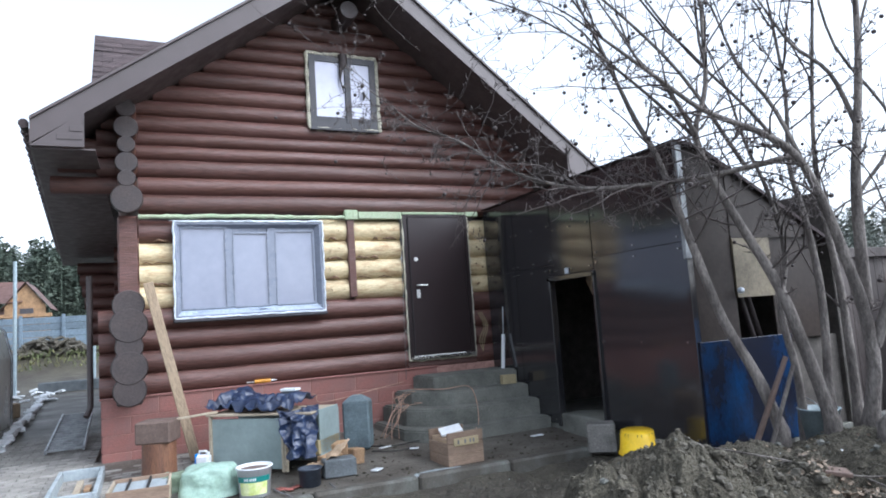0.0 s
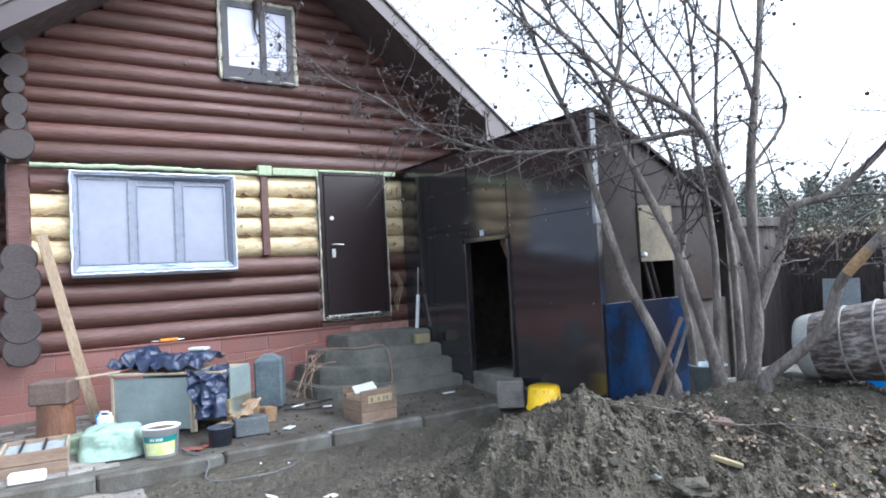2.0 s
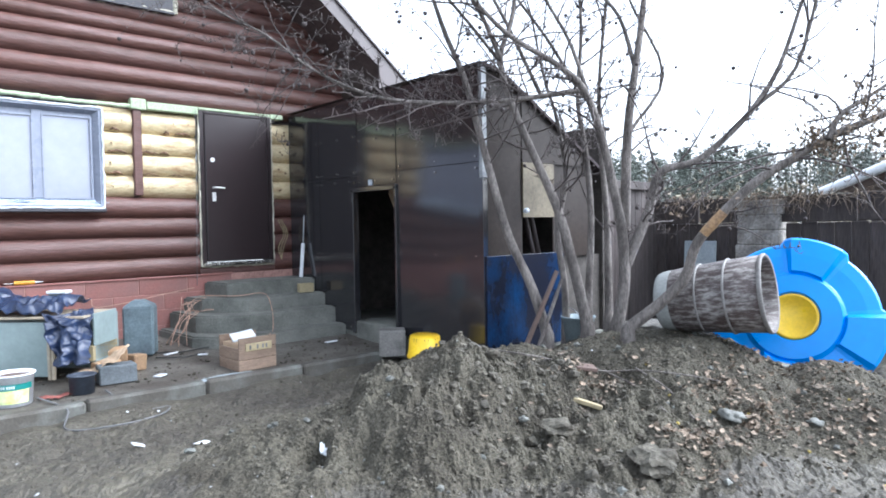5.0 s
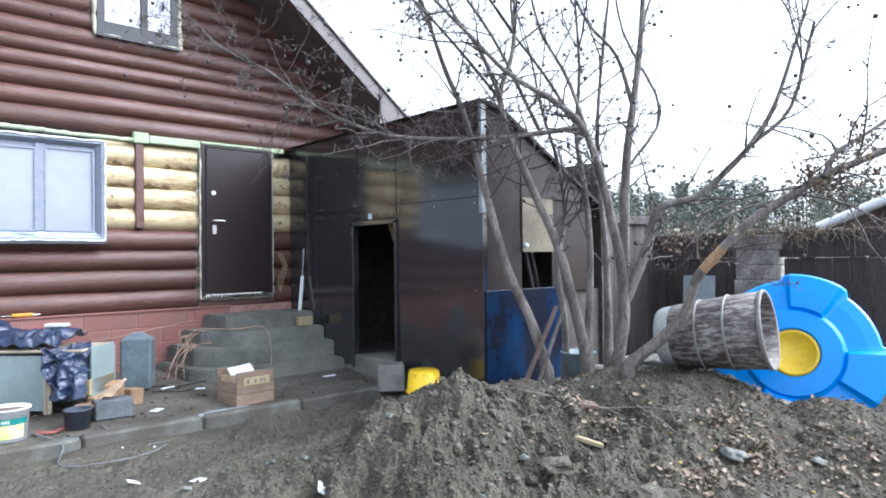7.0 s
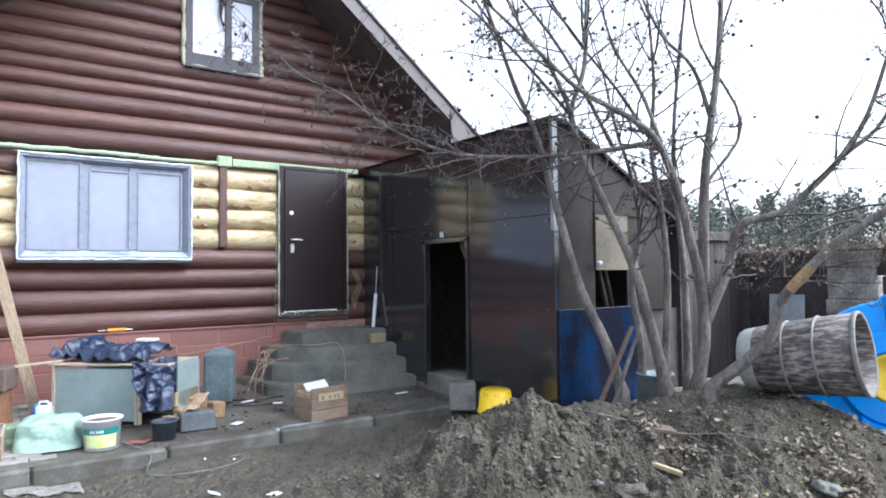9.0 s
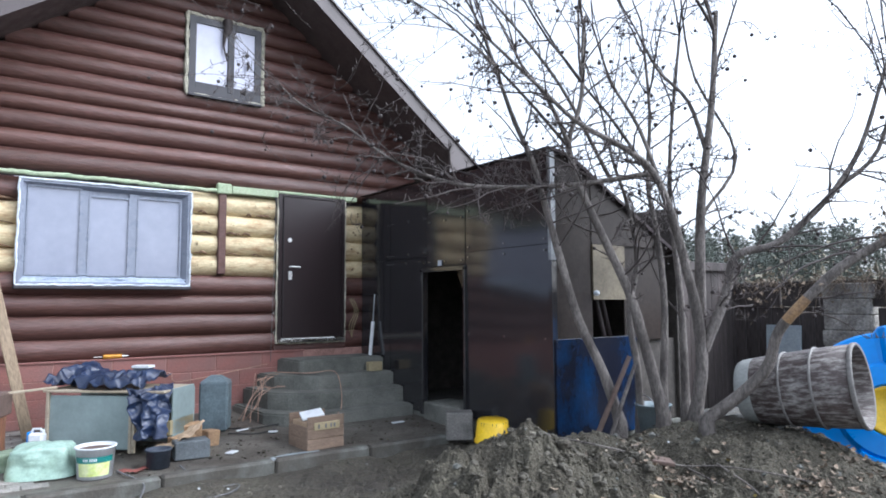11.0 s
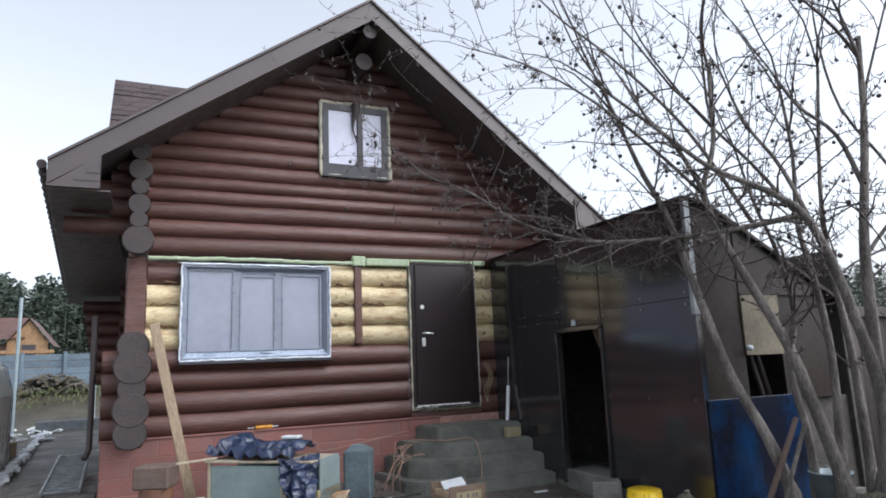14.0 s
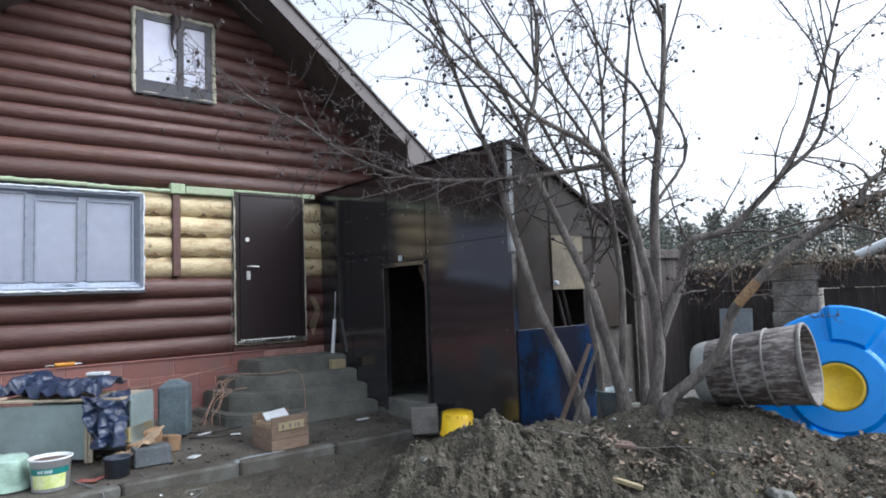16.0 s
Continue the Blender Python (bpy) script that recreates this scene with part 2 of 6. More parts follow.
def chamfer_faces():
    idx = {s: i for i, s in enumerate(SIGNS)}
    pt = [[(1.0 if k == a else 0.8) * s[k] for k in range(3)] for s in SIGNS for a in range(3)]
    out = []
    for a in range(3):
        b, c = (a + 1) % 3, (a + 2) % 3
        for s in (-1, 1):
            ring = []
            for p, q in ((-1, -1), (1, -1), (1, 1), (-1, 1)):
                sg = [0, 0, 0]
                sg[a], sg[b], sg[c] = s, p, q
                ring.append(idx[tuple(sg)] * 3 + a)
            out.append(ring)
        for p, q in ((-1, -1), (1, -1), (1, 1), (-1, 1)):
            lo, hi = [0, 0, 0], [0, 0, 0]
            lo[a], hi[a] = -1, 1
            lo[b] = hi[b] = p
            lo[c] = hi[c] = q
            i, j = idx[tuple(lo)] * 3, idx[tuple(hi)] * 3
            out.append([i + b, j + b, j + c, i + c])
    out += [[i * 3, i * 3 + 1, i * 3 + 2] for i in range(8)]
    fixed = []
    for f in out:
        p = [Vector(pt[i]) for i in f]
        nrm = (p[1] - p[0]).cross(p[2] - p[0])
        fixed.append(tuple(f) if nrm.dot(sum(p, Vector())) > 0 else tuple(reversed(f)))
    return fixed


CHAMFER = chamfer_faces()


def part(name, shape, material, parent=None, label=""):
    me = shape.mesh(name, material) if isinstance(shape, Shape) else shape
    ob = new(name, me)
    if parent:
        ob.parent = parent
        ob.matrix_parent_inverse = parent.matrix_basis.inverted()
    return tagged(ob, label)


def thing(name, label, category, at=(0, 0, 0), group="", kind=""):
    ob = new(name)
    ob.empty_display_size = 0.2
    ob.matrix_basis = Matrix.Translation(at)
    return tagged(ob, label, category, group, kind)


def solo(name, shape, material, label, category="", group="", kind=""):
    return tagged(part(name, shape, material), label, category, group, kind)


rng = random.Random(7)
nrng = np.random.default_rng(11)
LATTICE = nrng.random((256, 256))


def vnoise(x, y):
    xi, yi = np.floor(x).astype(int), np.floor(y).astype(int)
    fx, fy = x - xi, y - yi
    fx, fy = fx * fx * (3 - 2 * fx), fy * fy * (3 - 2 * fy)
    g = lambda a, b: LATTICE[a % 256, b % 256]
    return (g(xi, yi) * (1 - fx) + g(xi + 1, yi) * fx) * (1 - fy) + (g(xi, yi + 1) * (1 - fx) + g(xi + 1, yi + 1) * fx) * fy


def fbm(x, y, octaves=4, billow=False):
    out, amp = 0, 1.0
    for k in range(octaves):
        c, s = math.cos(0.65 + 1.1 * k) * 2**k, math.sin(0.65 + 1.1 * k) * 2**k
        n = vnoise(x * c - y * s + 17.3 * k, x * s + y * c + 9.1 * k)
        out = out + amp * (abs(2 * n - 1) ** 0.7 - 0.5 if billow else n - 0.5)
        amp *= 0.5
    return out


def smooth(v, lo, hi):
    t = np.clip((v - lo) / (hi - lo), 0, 1)
    return t * t * (3 - 2 * t)


def bump_at(x, y, cx, cy, wide, deep, turn, power=2.4):
    c, s = math.cos(radians(turn)), math.sin(radians(turn))
    u, v = ((x - cx) * c + (y - cy) * s) / wide, (-(x - cx) * s + (y - cy) * c) / deep
    return np.exp(-np.power(u * u + v * v + 1e-9, power / 2))


# ---- ground ----


def heap(x, y):
    """How strongly a spot belongs to the dug-out soil."""
    return np.clip(bump_at(x, y, 3.6, -5.25, 1.15, 0.95, 20) + 0.25 * bump_at(x, y, 5.7, -5.3, 1.1, 1.25, 0) + 0.5 * bump_at(x, y, 4.4, -6.0, 1.2, 0.9, -10), 0, 1.0)


def land(x, y):
    x, y = np.asarray(x, float), np.asarray(y, float)
    z = -0.155 + smooth(y, -2.55, -2.3) * (0.085 + 0.10 * smooth(y, -2.3, 0.0))
    z = z + 1.25 * smooth(y, 17, 20.3) * (1 - smooth(x, 8, 20)) * smooth(y, 0, 1) + 3.0 * smooth(np.hypot(x, y), 60, 140)
    top = np.maximum(0.66 * bump_at(x, y, 3.62, -5.08, 1.08, 0.80, 18, 2.4), 0.565 * bump_at(x, y, 5.80, -5.45, 1.2, 1.25, 0, 3.0))
    top = np.maximum(top, 0.36 * bump_at(x, y, 4.7, -6.0, 1.4, 0.9, -12, 2.4))
    top = np.maximum(top, (0.28 - 0.16 * smooth(x, 6.4, 7.0)) * smooth(x, 4.6, 6.2) * smooth(-y, 3.4, 4.4) * (1 - smooth(x, 30, 40)))
    top = np.maximum(top, 0.34 * bump_at(x, y, 2.95, -4.85, 1.0, 0.85, 10, 2.0))
    top = np.maximum(top, 0.36 * bump_at(x, y, 6.55, -6.65, 0.7, 0.55, -20, 2.4))
    top = np.maximum(top, 0.42 * bump_at(x, y, 4.15, -4.55, 0.75, 0.6, 0, 2.4))
    top = np.maximum(top, 0.30 * bump_at(x, y, 4.74, -3.65, 0.6, 0.5, 0, 2.6))
    top = np.maximum(top, 0.46 * bump_at(x, y, 5.0, -4.62, 0.75, 0.6, -15, 2.4))
    top = np.maximum(top, 0.60 * bump_at(x, y, 4.30, -5.45, 0.62, 0.55, 25, 2.2))
    top = np.maximum(top, 0.44 * bump_at(x, y, 2.98, -4.98, 1.0, 0.62, 22, 1.5))
    top = top - 0.20 * bump_at(x, y, 2.50, -5.14, 0.17, 0.11, 40, 3.5)
    z = z + top
    near = (1 - smooth(np.hypot(x - 3, y + 5), 7, 11)) * (1 - smooth(y, -2.9, -2.45))
    k = heap(x, y) * (1 - 0.75 * smooth(x + 0.35 * (y + 6), 4.75, 5.3))
    ruts = np.exp(-(((y + 3.15 + 0.12 * np.sin(x * 1.3)) / 0.13) ** 2)) + np.exp(-(((y + 4.35 + 0.15 * np.sin(x + 1)) / 0.15) ** 2))
    z = z - 0.035 * ruts * near * (top < 0.1)
    z = z + near * (0.05 * fbm(x * 1.3, y * 1.3, 3) + (0.03 + 0.15 * k) * fbm(x * 3.3, y * 3.3, 3) + (0.034 + 0.055 * k) * fbm(x * 6 + 40, y * 6, 4, True) + (0.020 + 0.042 * k) * fbm(x * 19, y * 19, 3))
    z = z + 0.075 * smooth(y, -2.85, -2.56) * (1 - smooth(y, -2.5, -2.4)) * np.clip(0.6 + 1.6 * fbm(x * 1.7, y * 0.5 + 3, 3), 0, 1.2) * (x > 0.3)
    return z


def height(x, y):
    return float(land(x, y))


def axis_steps(lo, hi, step, reach):
    core = list(np.arange(lo, hi + step / 2, step))
    left, right, d, a, b = [], [], step, lo, hi
    while b < reach:
        d *= 1.12
        a, b = a - d, b + d
        left.append(a), right.append(b)
    return np.array(left[::-1] + core + right)


gx, gy = axis_steps(0.4, 7.8, 0.019, 1500), axis_steps(-7.9, -2.4, 0.019, 1500)
GX, GY = np.meshgrid(gx, gy)
GZ = land(GX, GY)
nx, ny = len(gx), len(gy)
ii = np.arange(nx * ny).reshape(ny, nx)
quads = np.stack([ii[:-1, :-1], ii[:-1, 1:], ii[1:, 1:], ii[1:, :-1]], -1).reshape(-1, 4)
gm = bpy.data.meshes.new("ground")
gm.vertices.add(nx * ny)
gm.vertices.foreach_set("co", np.stack([GX, GY, GZ], -1).ravel())
gm.loops.add(quads.size)
gm.loops.foreach_set("vertex_index", quads.ravel().astype(np.int32))
gm.polygons.add(len(quads))
gm.polygons.foreach_set("loop_start", np.arange(0, quads.size, 4, dtype=np.int32))
gm.update(calc_edges=True)
gm.materials.append(M_MUD)
gm.materials.append(M_SOIL)
GH = land(GX, GY) + 0.155 + 0.12 * fbm(GX * 2.1, GY * 2.1, 3)
dug = (GH[:-1, :-1] > 0.11) & (GY[:-1, :-1] < -3.0) & (GX[:-1, :-1] > 1.6) & (GX[:-1, :-1] < 7.5) & (GY[:-1, :-1] > -7.6)
gm.polygons.foreach_set("material_index", dug.ravel().astype(np.int32))
dense = (np.abs(GX[:-1, :-1] - 4.1) < 3.7) & (np.abs(GY[:-1, :-1] + 5.15) < 2.7)
gm.polygons.foreach_set("use_smooth", ~dense.ravel())
ground = tagged(new("ground", gm), "wet trampled mud yard with heaps of dug soil", "ground", kind="structure")

# ---- log house ----
house = thing("log_house", "log house of stained round logs on a red tiled plinth", "house", (3.1, 5, 0))
RIDGE_X, RIDGE_Z, SLOPE, STEEP = 3.12, 6.40, 0.715, 0.79
FRONT = -0.82


def roof_z(x):
    return RIDGE_Z - (SLOPE if x < RIDGE_X else STEEP) * abs(x - RIDGE_X)


def log_x(x0, x1, z0, z1, material=M_LOG, label="", y=0.0):
    """A round log along x whose belly touches y, between two heights."""
    r = (z1 - z0) / 2 * 1.11
    n = max(2, int((x1 - x0) / 0.16) + 1)
    pts, rad = [], []
    for i in range(n):
        x = x0 + (x1 - x0) * i / (n - 1)
        w = noise.noise((x * 0.7, z0 * 5, 3.1))
        v = noise.noise((x * 3.1, z0 * 9, 6.3))
        pts.append((x, y + r * 0.99 + 0.009 * noise.noise((x * 0.9, z0 * 3, 9)), (z0 + z1) / 2 + 0.009 * w + 0.004 * v))
        rad.append(r * (1 + 0.03 * noise.noise((x * 0.8 + 5, z0 * 7, 1)) + 0.018 * v))
    return part("log", Shape().tube(pts, rad, 20), material, house, label)


LOW = (0.83, 1.08, 1.35, 1.59, 1.84)
for a, b in zip(LOW, LOW[1:]):
    log_x(0.06, 3.87, a, b), log_x(4.92, 5.4, a, b)
log_x(3.86, 4.93, 0.78, 0.945)
RAW = (1.84, 2.11, 2.375, 2.64, 2.93)
for k, (a, b) in enumerate(zip(RAW, RAW[1:])):
    raw = "freshly planed pale pine log"
    log_x(0.50, 0.888, a, b, M_LOG if k == 3 else M_RAW, "" if k == 3 else raw, 0.02)
    log_x(2.712, 3.09, a, b, M_RAW, raw, 0.02)
    log_x(3.175, 3.87, a, b, M_RAW, raw, 0.02)
    log_x(4.92, 5.4, a, b, M_RAW, raw, 0.03)
UP = (3.0, 3.25, 3.46, 3.69, 3.86, 4.03, 4.24, 4.44, 4.66, 4.87, 5.07, 5.26, 5.46, 5.66, 5.86, 6.03)
for a, b in zip(UP, UP[1:]):
    half = (RIDGE_Z - 0.22 - a) / SLOPE
    x0, x1 = max(0.06, RIDGE_X - half), min(6.15, RIDGE_X + half * SLOPE / STEEP)
    if a < 3.3:
        x0 = 0.5
    if 4.15 < (a + b) / 2 < 5.30:
        log_x(x0, 2.60, a, b), log_x(3.64, x1, a, b)
    else:
        log_x(x0, x1, a, b)
part("wall_core", Shape().box(0.5, 0.84, 0.16, 0.3, 0.83, 3.0).box(2.76, 3.9, 0.16, 0.3, 0.83, 3).box(0.5, 3.9, 0.16, 0.3, 0.83, 1.8).box(3.85, 4.95, 0.12, 0.3, 0.7, 0.95).box(4.9, 6.1, 0.16, 0.3, 0.83, 3.0).box(0.5, 6.1, 0.16, 0.3, 2.96, 3.9)
     .add([(0.1, 0.2, 3.6), (6.1, 0.2, 3.6), (6.1, 0.2, 3.9), (3.1, 0.2, 6.2), (0.1, 0.2, 4.1)], [(0, 1, 2, 3, 4)]), M_SOFFIT, house)
# corner posts of the opening and the short one between the raw logs
part("corner_post", Shape().box(0.27, 0.50, 0.03, 0.25, 1.84, 2.97, 0.02), M_LOG, house, "brown squared corner post")
part("post", Shape().box(3.08, 3.185, 0.0, 0.2, 1.86, 2.93, 0.012), M_LOG, house, "brown upright post between raw logs")
# strips of bark left on the raw logs
bark_rng = random.Random(44)
for x0, x1 in ((2.80, 3.04), (3.24, 3.84), (0.55, 0.80)):
    for a in RAW[1:-1]:
        for _ in range(3 if x1 - x0 > 0.4 else 2):
            c, w, h = bark_rng.uniform(x0, x1), bark_rng.uniform(0.03, 0.10), bark_rng.uniform(0.012, 0.035)
            part("bark_strip", Shape().tube([(c - w, 0.075, a + 0.02), (c - w * 0.3, 0.052, a + 0.02 + h * 0.7), (c + w * 0.4, 0.050, a + 0.015 + h * 0.4), (c + w, 0.075, a + 0.01)], [0.006, h * 0.6, h * 0.5, 0.005], 7), M_STRIPBARK, house, "brown strip of bark left on a raw log")
knot = Shape().lathe([(0.0, -0.010), (0.011, -0.008), (0.015, 0.0)], 8, Matrix.Rotation(radians(90), 4, "X")).mesh("knot", M_STRIPBARK)
for x0, x1 in ((2.80, 3.04), (3.24, 3.84), (5.0, 5.15)):
    for a, b in zip(RAW, RAW[1:]):
        for _ in range(2):
            t = new("knot", knot)
            t.parent = house
            t.matrix_parent_inverse = house.matrix_basis.inverted()
            t.matrix_basis = Matrix.Translation((bark_rng.uniform(x0, x1), 0.018, (a + b) / 2 + bark_rng.uniform(-0.03, 0.03)))
# side wall
SIDE = [(0.70, 0.97), (0.95, 1.23), (1.22, 1.43), (1.42, 1.68), (1.66, 1.90)]
ends = [0.178, 0.195, 0.150, 0.202, 0.172]
part("end_board", Shape().box(0.245, 0.52, -0.302, -0.2, 0.76, 2.02, 0.05), M_LOGEND, house, "dark painted backing of the log ends")
for k, ((a, b), r) in enumerate(zip(SIDE, ends)):
    out = 0.006 * (k % 2) + 0.002 * k
    c = (a + b) / 2 + 0.085 + 0.02 * (k > 2)
    part("log", Shape().tube([(0.385, -0.27, c), (0.385, 3, c), (0.385, 10.6, c)], r * 0.86, 18), M_LOGY, house)
    cap = Shape().tube([(0.385, -0.31 - out, c), (0.385, -0.295 - out, c), (0.385, -0.25, c)], [r * 0.93, r, r], 22)
    part("log_end", cap, M_LOGEND, house, "dark painted log end")
for k, z in enumerate((2.02, 2.27, 2.52, 2.77)):
    part("log", Shape().tube([(0.385, 0.35, z), (0.385, 10.6, z)], 0.135, 16), M_LOGY, house)
for k, (z, r) in enumerate(((3.12, 0.175), (3.36, 0.10), (3.55, 0.125), (3.76, 0.10), (3.97, 0.135), (4.2, 0.11))):
    part("log", Shape().tube([(0.385, -0.27, z), (0.385, 3, z), (0.385, 10.6, z)], min(r, 0.12), 16), M_LOGY, house)
    part("log_end", Shape().tube([(0.385, -0.31 - 0.006 * (k % 2), z), (0.385, -0.295 - 0.006 * (k % 2), z), (0.385, -0.25, z)], [r * 0.93, r, r], 22), M_LOGEND, house, "dark painted log end")
for z in (3.35, 3.6, 3.82):
    part("log", Shape().tube([(-0.42 + (z - 3.35) * 0.3, 0.13, z), (0.3, 0.13, z)], 0.105, 16), M_LOG, house)
# plinth with tiles
plinth = part("plinth", Shape().box(0.10, 6.1, -0.003, 0.3, -0.2, 0.83).box(0.082, 0.4, 0.3, 10.6, -0.2, 0.83), M_GROUT, house)
tile = Shape().box(0.003, 0.597, 0.0, 0.03, 0.003, 0.197, 0.004).mesh("tile", M_PLINTH)
for row in range(4):
    z = 0.82 - 0.2 * (row + 1)
    x = 0.085 - (0.3 if row % 2 else 0)
    while x < 4.0:
        w = 0.6
        lo, hi = max(x, 0.085), min(x + w, 4.3)
        t = new("tile", tile)
        t.parent = plinth
        t.matrix_basis = Matrix.Translation((lo, -0.008, z)) @ Matrix.Diagonal(((hi - lo) / 0.6, 1, 1, 1))
        x += w
    y = 0.02
    while y < 6:
        t = new("tile", tile)
        t.parent = plinth
        t.matrix_basis = pose(0.075, y + 0.6, z, 0, 0, -90)
        y += 0.6
part("plinth_cap", Shape().box(0.06, 4.3, -0.025, 0.05, 0.815, 0.84, 0.006), M_PLINTH, house)


def roof_slab(side):
    edge = RIDGE_X + side * 3.62
    z1 = roof_z(edge)
    sh = Shape()
    ys = (FRONT, 11.2)
    verts = []
    for y in ys:
        e = edge - (0.87 if side < 0 and y > 0 else 0)
        verts += [(RIDGE_X, y, RIDGE_Z), (e, y, z1), (e, y, z1 - 0.16), (RIDGE_X, y, RIDGE_Z - 0.2)]
    sh.add(verts, [(0, 1, 2, 3), (7, 6, 5, 4), (0, 4, 5, 1), (1, 5, 6, 2), (2, 6, 7, 3)])
    slab = part("roof", sh, M_SOFFIT, house, "dark brown roof slope")
    # front board along the slope
    f = Shape()
    y0, y1 = FRONT - 0.03, FRONT - 0.002
    w = 0.235 if side < 0 else 0.21
    f.add([(RIDGE_X, y, z) for y in (y0, y1) for z in (RIDGE_Z + 0.01, RIDGE_Z - w - 0.03)] + [(edge - side * 0.0, y, z) for y in (y0, y1) for z in (z1 + 0.01, z1 - w)],
          [(0, 4, 5, 1), (2, 3, 7, 6), (0, 2, 6, 4), (1, 5, 7, 3), (4, 6, 7, 5)])
    part("fascia", f, M_FASCIA, house, "grey-brown metal fascia board")
    # metal drip edge above it
    d = Shape()
    d.add([(RIDGE_X, y, RIDGE_Z + h) for y in (y0 - 0.03, 0.1) for h in (0.012, 0.045)] + [(edge, y, z1 + h) for y in (y0 - 0.03, 0.1) for h in (0.012, 0.045)],
          [(0, 4, 5, 1), (2, 3, 7, 6), (1, 5, 7, 3), (0, 2, 6, 4), (4, 6, 7, 5)])
    part("drip_edge", d, M_FASCIA, house)
    return edge, z1


for side in (-1, 1):
    roof_edge, roof_low = roof_slab(side)
# boxed eave end on the left with grooved siding, and its soffit
box_end = Shape()
box_end.prism([(-0.50, 3.55), (0.0, 3.55), (0.0, 3.93)], 0, 0.03, Matrix.Translation((0, FRONT - 0.02, 0)) @ Matrix.Rotation(radians(90), 4, "X"))
part("eave_end", box_end, M_FASCIA, house, "grooved metal cladding of the boxed eave")
for k, z in enumerate((3.63, 3.72, 3.81)):
    part("siding_strip", Shape().box(-0.42 + 0.5 * (z - 3.55) / 0.38 + 0.06, -0.005, FRONT - 0.058, FRONT - 0.05, z - 0.003, z + 0.055, 0.003), M_FASCIA, house)
part("soffit", Shape().prism([(-0.48, FRONT), (0.1, FRONT), (0.1, 11), (-1.36, 11)], 3.53, 3.548), M_SOFFIT, house, "dark eave soffit")
part("gutter_board", Shape().prism([(-0.50, FRONT - 0.02), (-0.475, FRONT - 0.02), (-1.36, 11), (-1.385, 11)], 3.53, 3.80), M_FASCIA, house)
edge_tile = Shape().tube([(-0.56, 0, 3.80), (-0.583, 0.30, 3.80)], [0.05, 0.03], 10).mesh("roof_tile_edge", M_SHINGLE)
for k in range(34):
    t = new("roof_tile_edge", edge_tile)
    t.parent = house
    t.matrix_parent_inverse = house.matrix_basis.inverted()
    t.matrix_basis = Matrix.Translation((-0.0248 * k, FRONT + 0.02 + k * 0.33, 0.0))
for z in (2.0, 2.26, 2.52, 2.78, 3.05):
    part("log", Shape().tube([(0.06, 4.6, z), (0.4, 4.6, z)], 0.13, 16), M_LOG, house)
for k, z in enumerate((1.55, 1.85, 2.14, 2.43, 2.72, 3.0, 3.28)):
    part("log", Shape().tube([(-0.62 - 0.05 * k, 9.5, z), (0.4, 9.5, z)], 0.15, 16), M_LOG, house)
part("downpipe", Shape().tube([(-0.06, 0.5, 2.3), (-0.06, 0.5, 0.72), (-0.10, 0.42, 0.62)], 0.035, 10), M_LOGEND, house, "dark downpipe")
# boxed eave end on the far side
part("eave_end", Shape().prism([(6.2, 3.86), (6.2, 3.36), (6.70, 3.36), (6.70, 3.50)], 0, 0.03, Matrix.Translation((0, FRONT - 0.02, 0)) @ Matrix.Rotation(radians(90), 4, "X")), M_FASCIA, house, "metal cladding of the boxed eave")
# ridge purlin ends
for z, y, r in ((6.02, FRONT + 0.06, 0.095), (5.72, FRONT + 0.35, 0.12)):
    part("purlin", Shape().tube([(3.13, y, z), (3.13, 0.3, z)], r, 18), M_LOGEND, house, "round ridge purlin end")
# dormer on the side slope
dm = Shape()
dm.add([(-0.22, 5.2, 7.42), (2.2, 5.2, 7.42), (2.2, 4.1, 6.05), (-0.2, 4.1, 6.05), (-0.22, 6.3, 6.05), (2.2, 6.3, 6.05)], [(0, 3, 2, 1), (0, 1, 5, 4)])
dormer = part("dormer", dm, M_SHINGLE, house, "shingled dormer roof")
part("dormer_wall", Shape().box(0.1, 1.5, 4.4, 6.0, 4.3, 6.2), M_SOFFIT, house)
shingle = Shape().box(0, 0.32, 0, 0.25, 0, 0.012, 0.003).mesh("shingle", M_SHINGLE)
tilt = math.degrees(math.atan2(7.42 - 6.05, 1.1))
for r in range(9):
    u = r * 0.19
    x, wide = -0.24, (0.16 if r % 2 else 0.33)
    while x < 2.2:
        t = new("shingle", shingle)
        t.parent = dormer
        t.matrix_basis = pose(x, 4.06 + u * math.cos(radians(tilt)), 6.03 + u * math.sin(radians(tilt)), tilt, 0, 0) @ Matrix.Diagonal((wide / 0.33, 1, 1, 1))
        x, wide = x + wide, 0.33
# green strips over the openings
for s0, s1, lift in ((0.5, 1.22, 0.0), (1.222, 2.1, 0.006), (2.102, 3.046, -0.004)):
    pts = [(s0 + (s1 - s0) * i / 14, -0.012 + rng.uniform(-0.004, 0.004), 2.955 + lift + rng.uniform(-0.005, 0.005)) for i in range(15)]
    part("insulation_strip", Shape().tube(pts, [0.030 * rng.uniform(0.8, 1.15) for _ in pts], 6), M_GREEN, house, "pale green insulation strip")
for x0, x1, z0, z1 in ((3.05, 3.235, 2.92, 3.055), (3.24, 3.88, 2.93, 3.03), (3.885, 4.895, 2.995, 3.03), (4.90, 5.1, 2.97, 3.04)):
    part("insulation_strip", Shape().box(x0, x1, -0.03, 0.07, z0, z1, 0.01), M_GREEN, house, "pale green insulation strip")


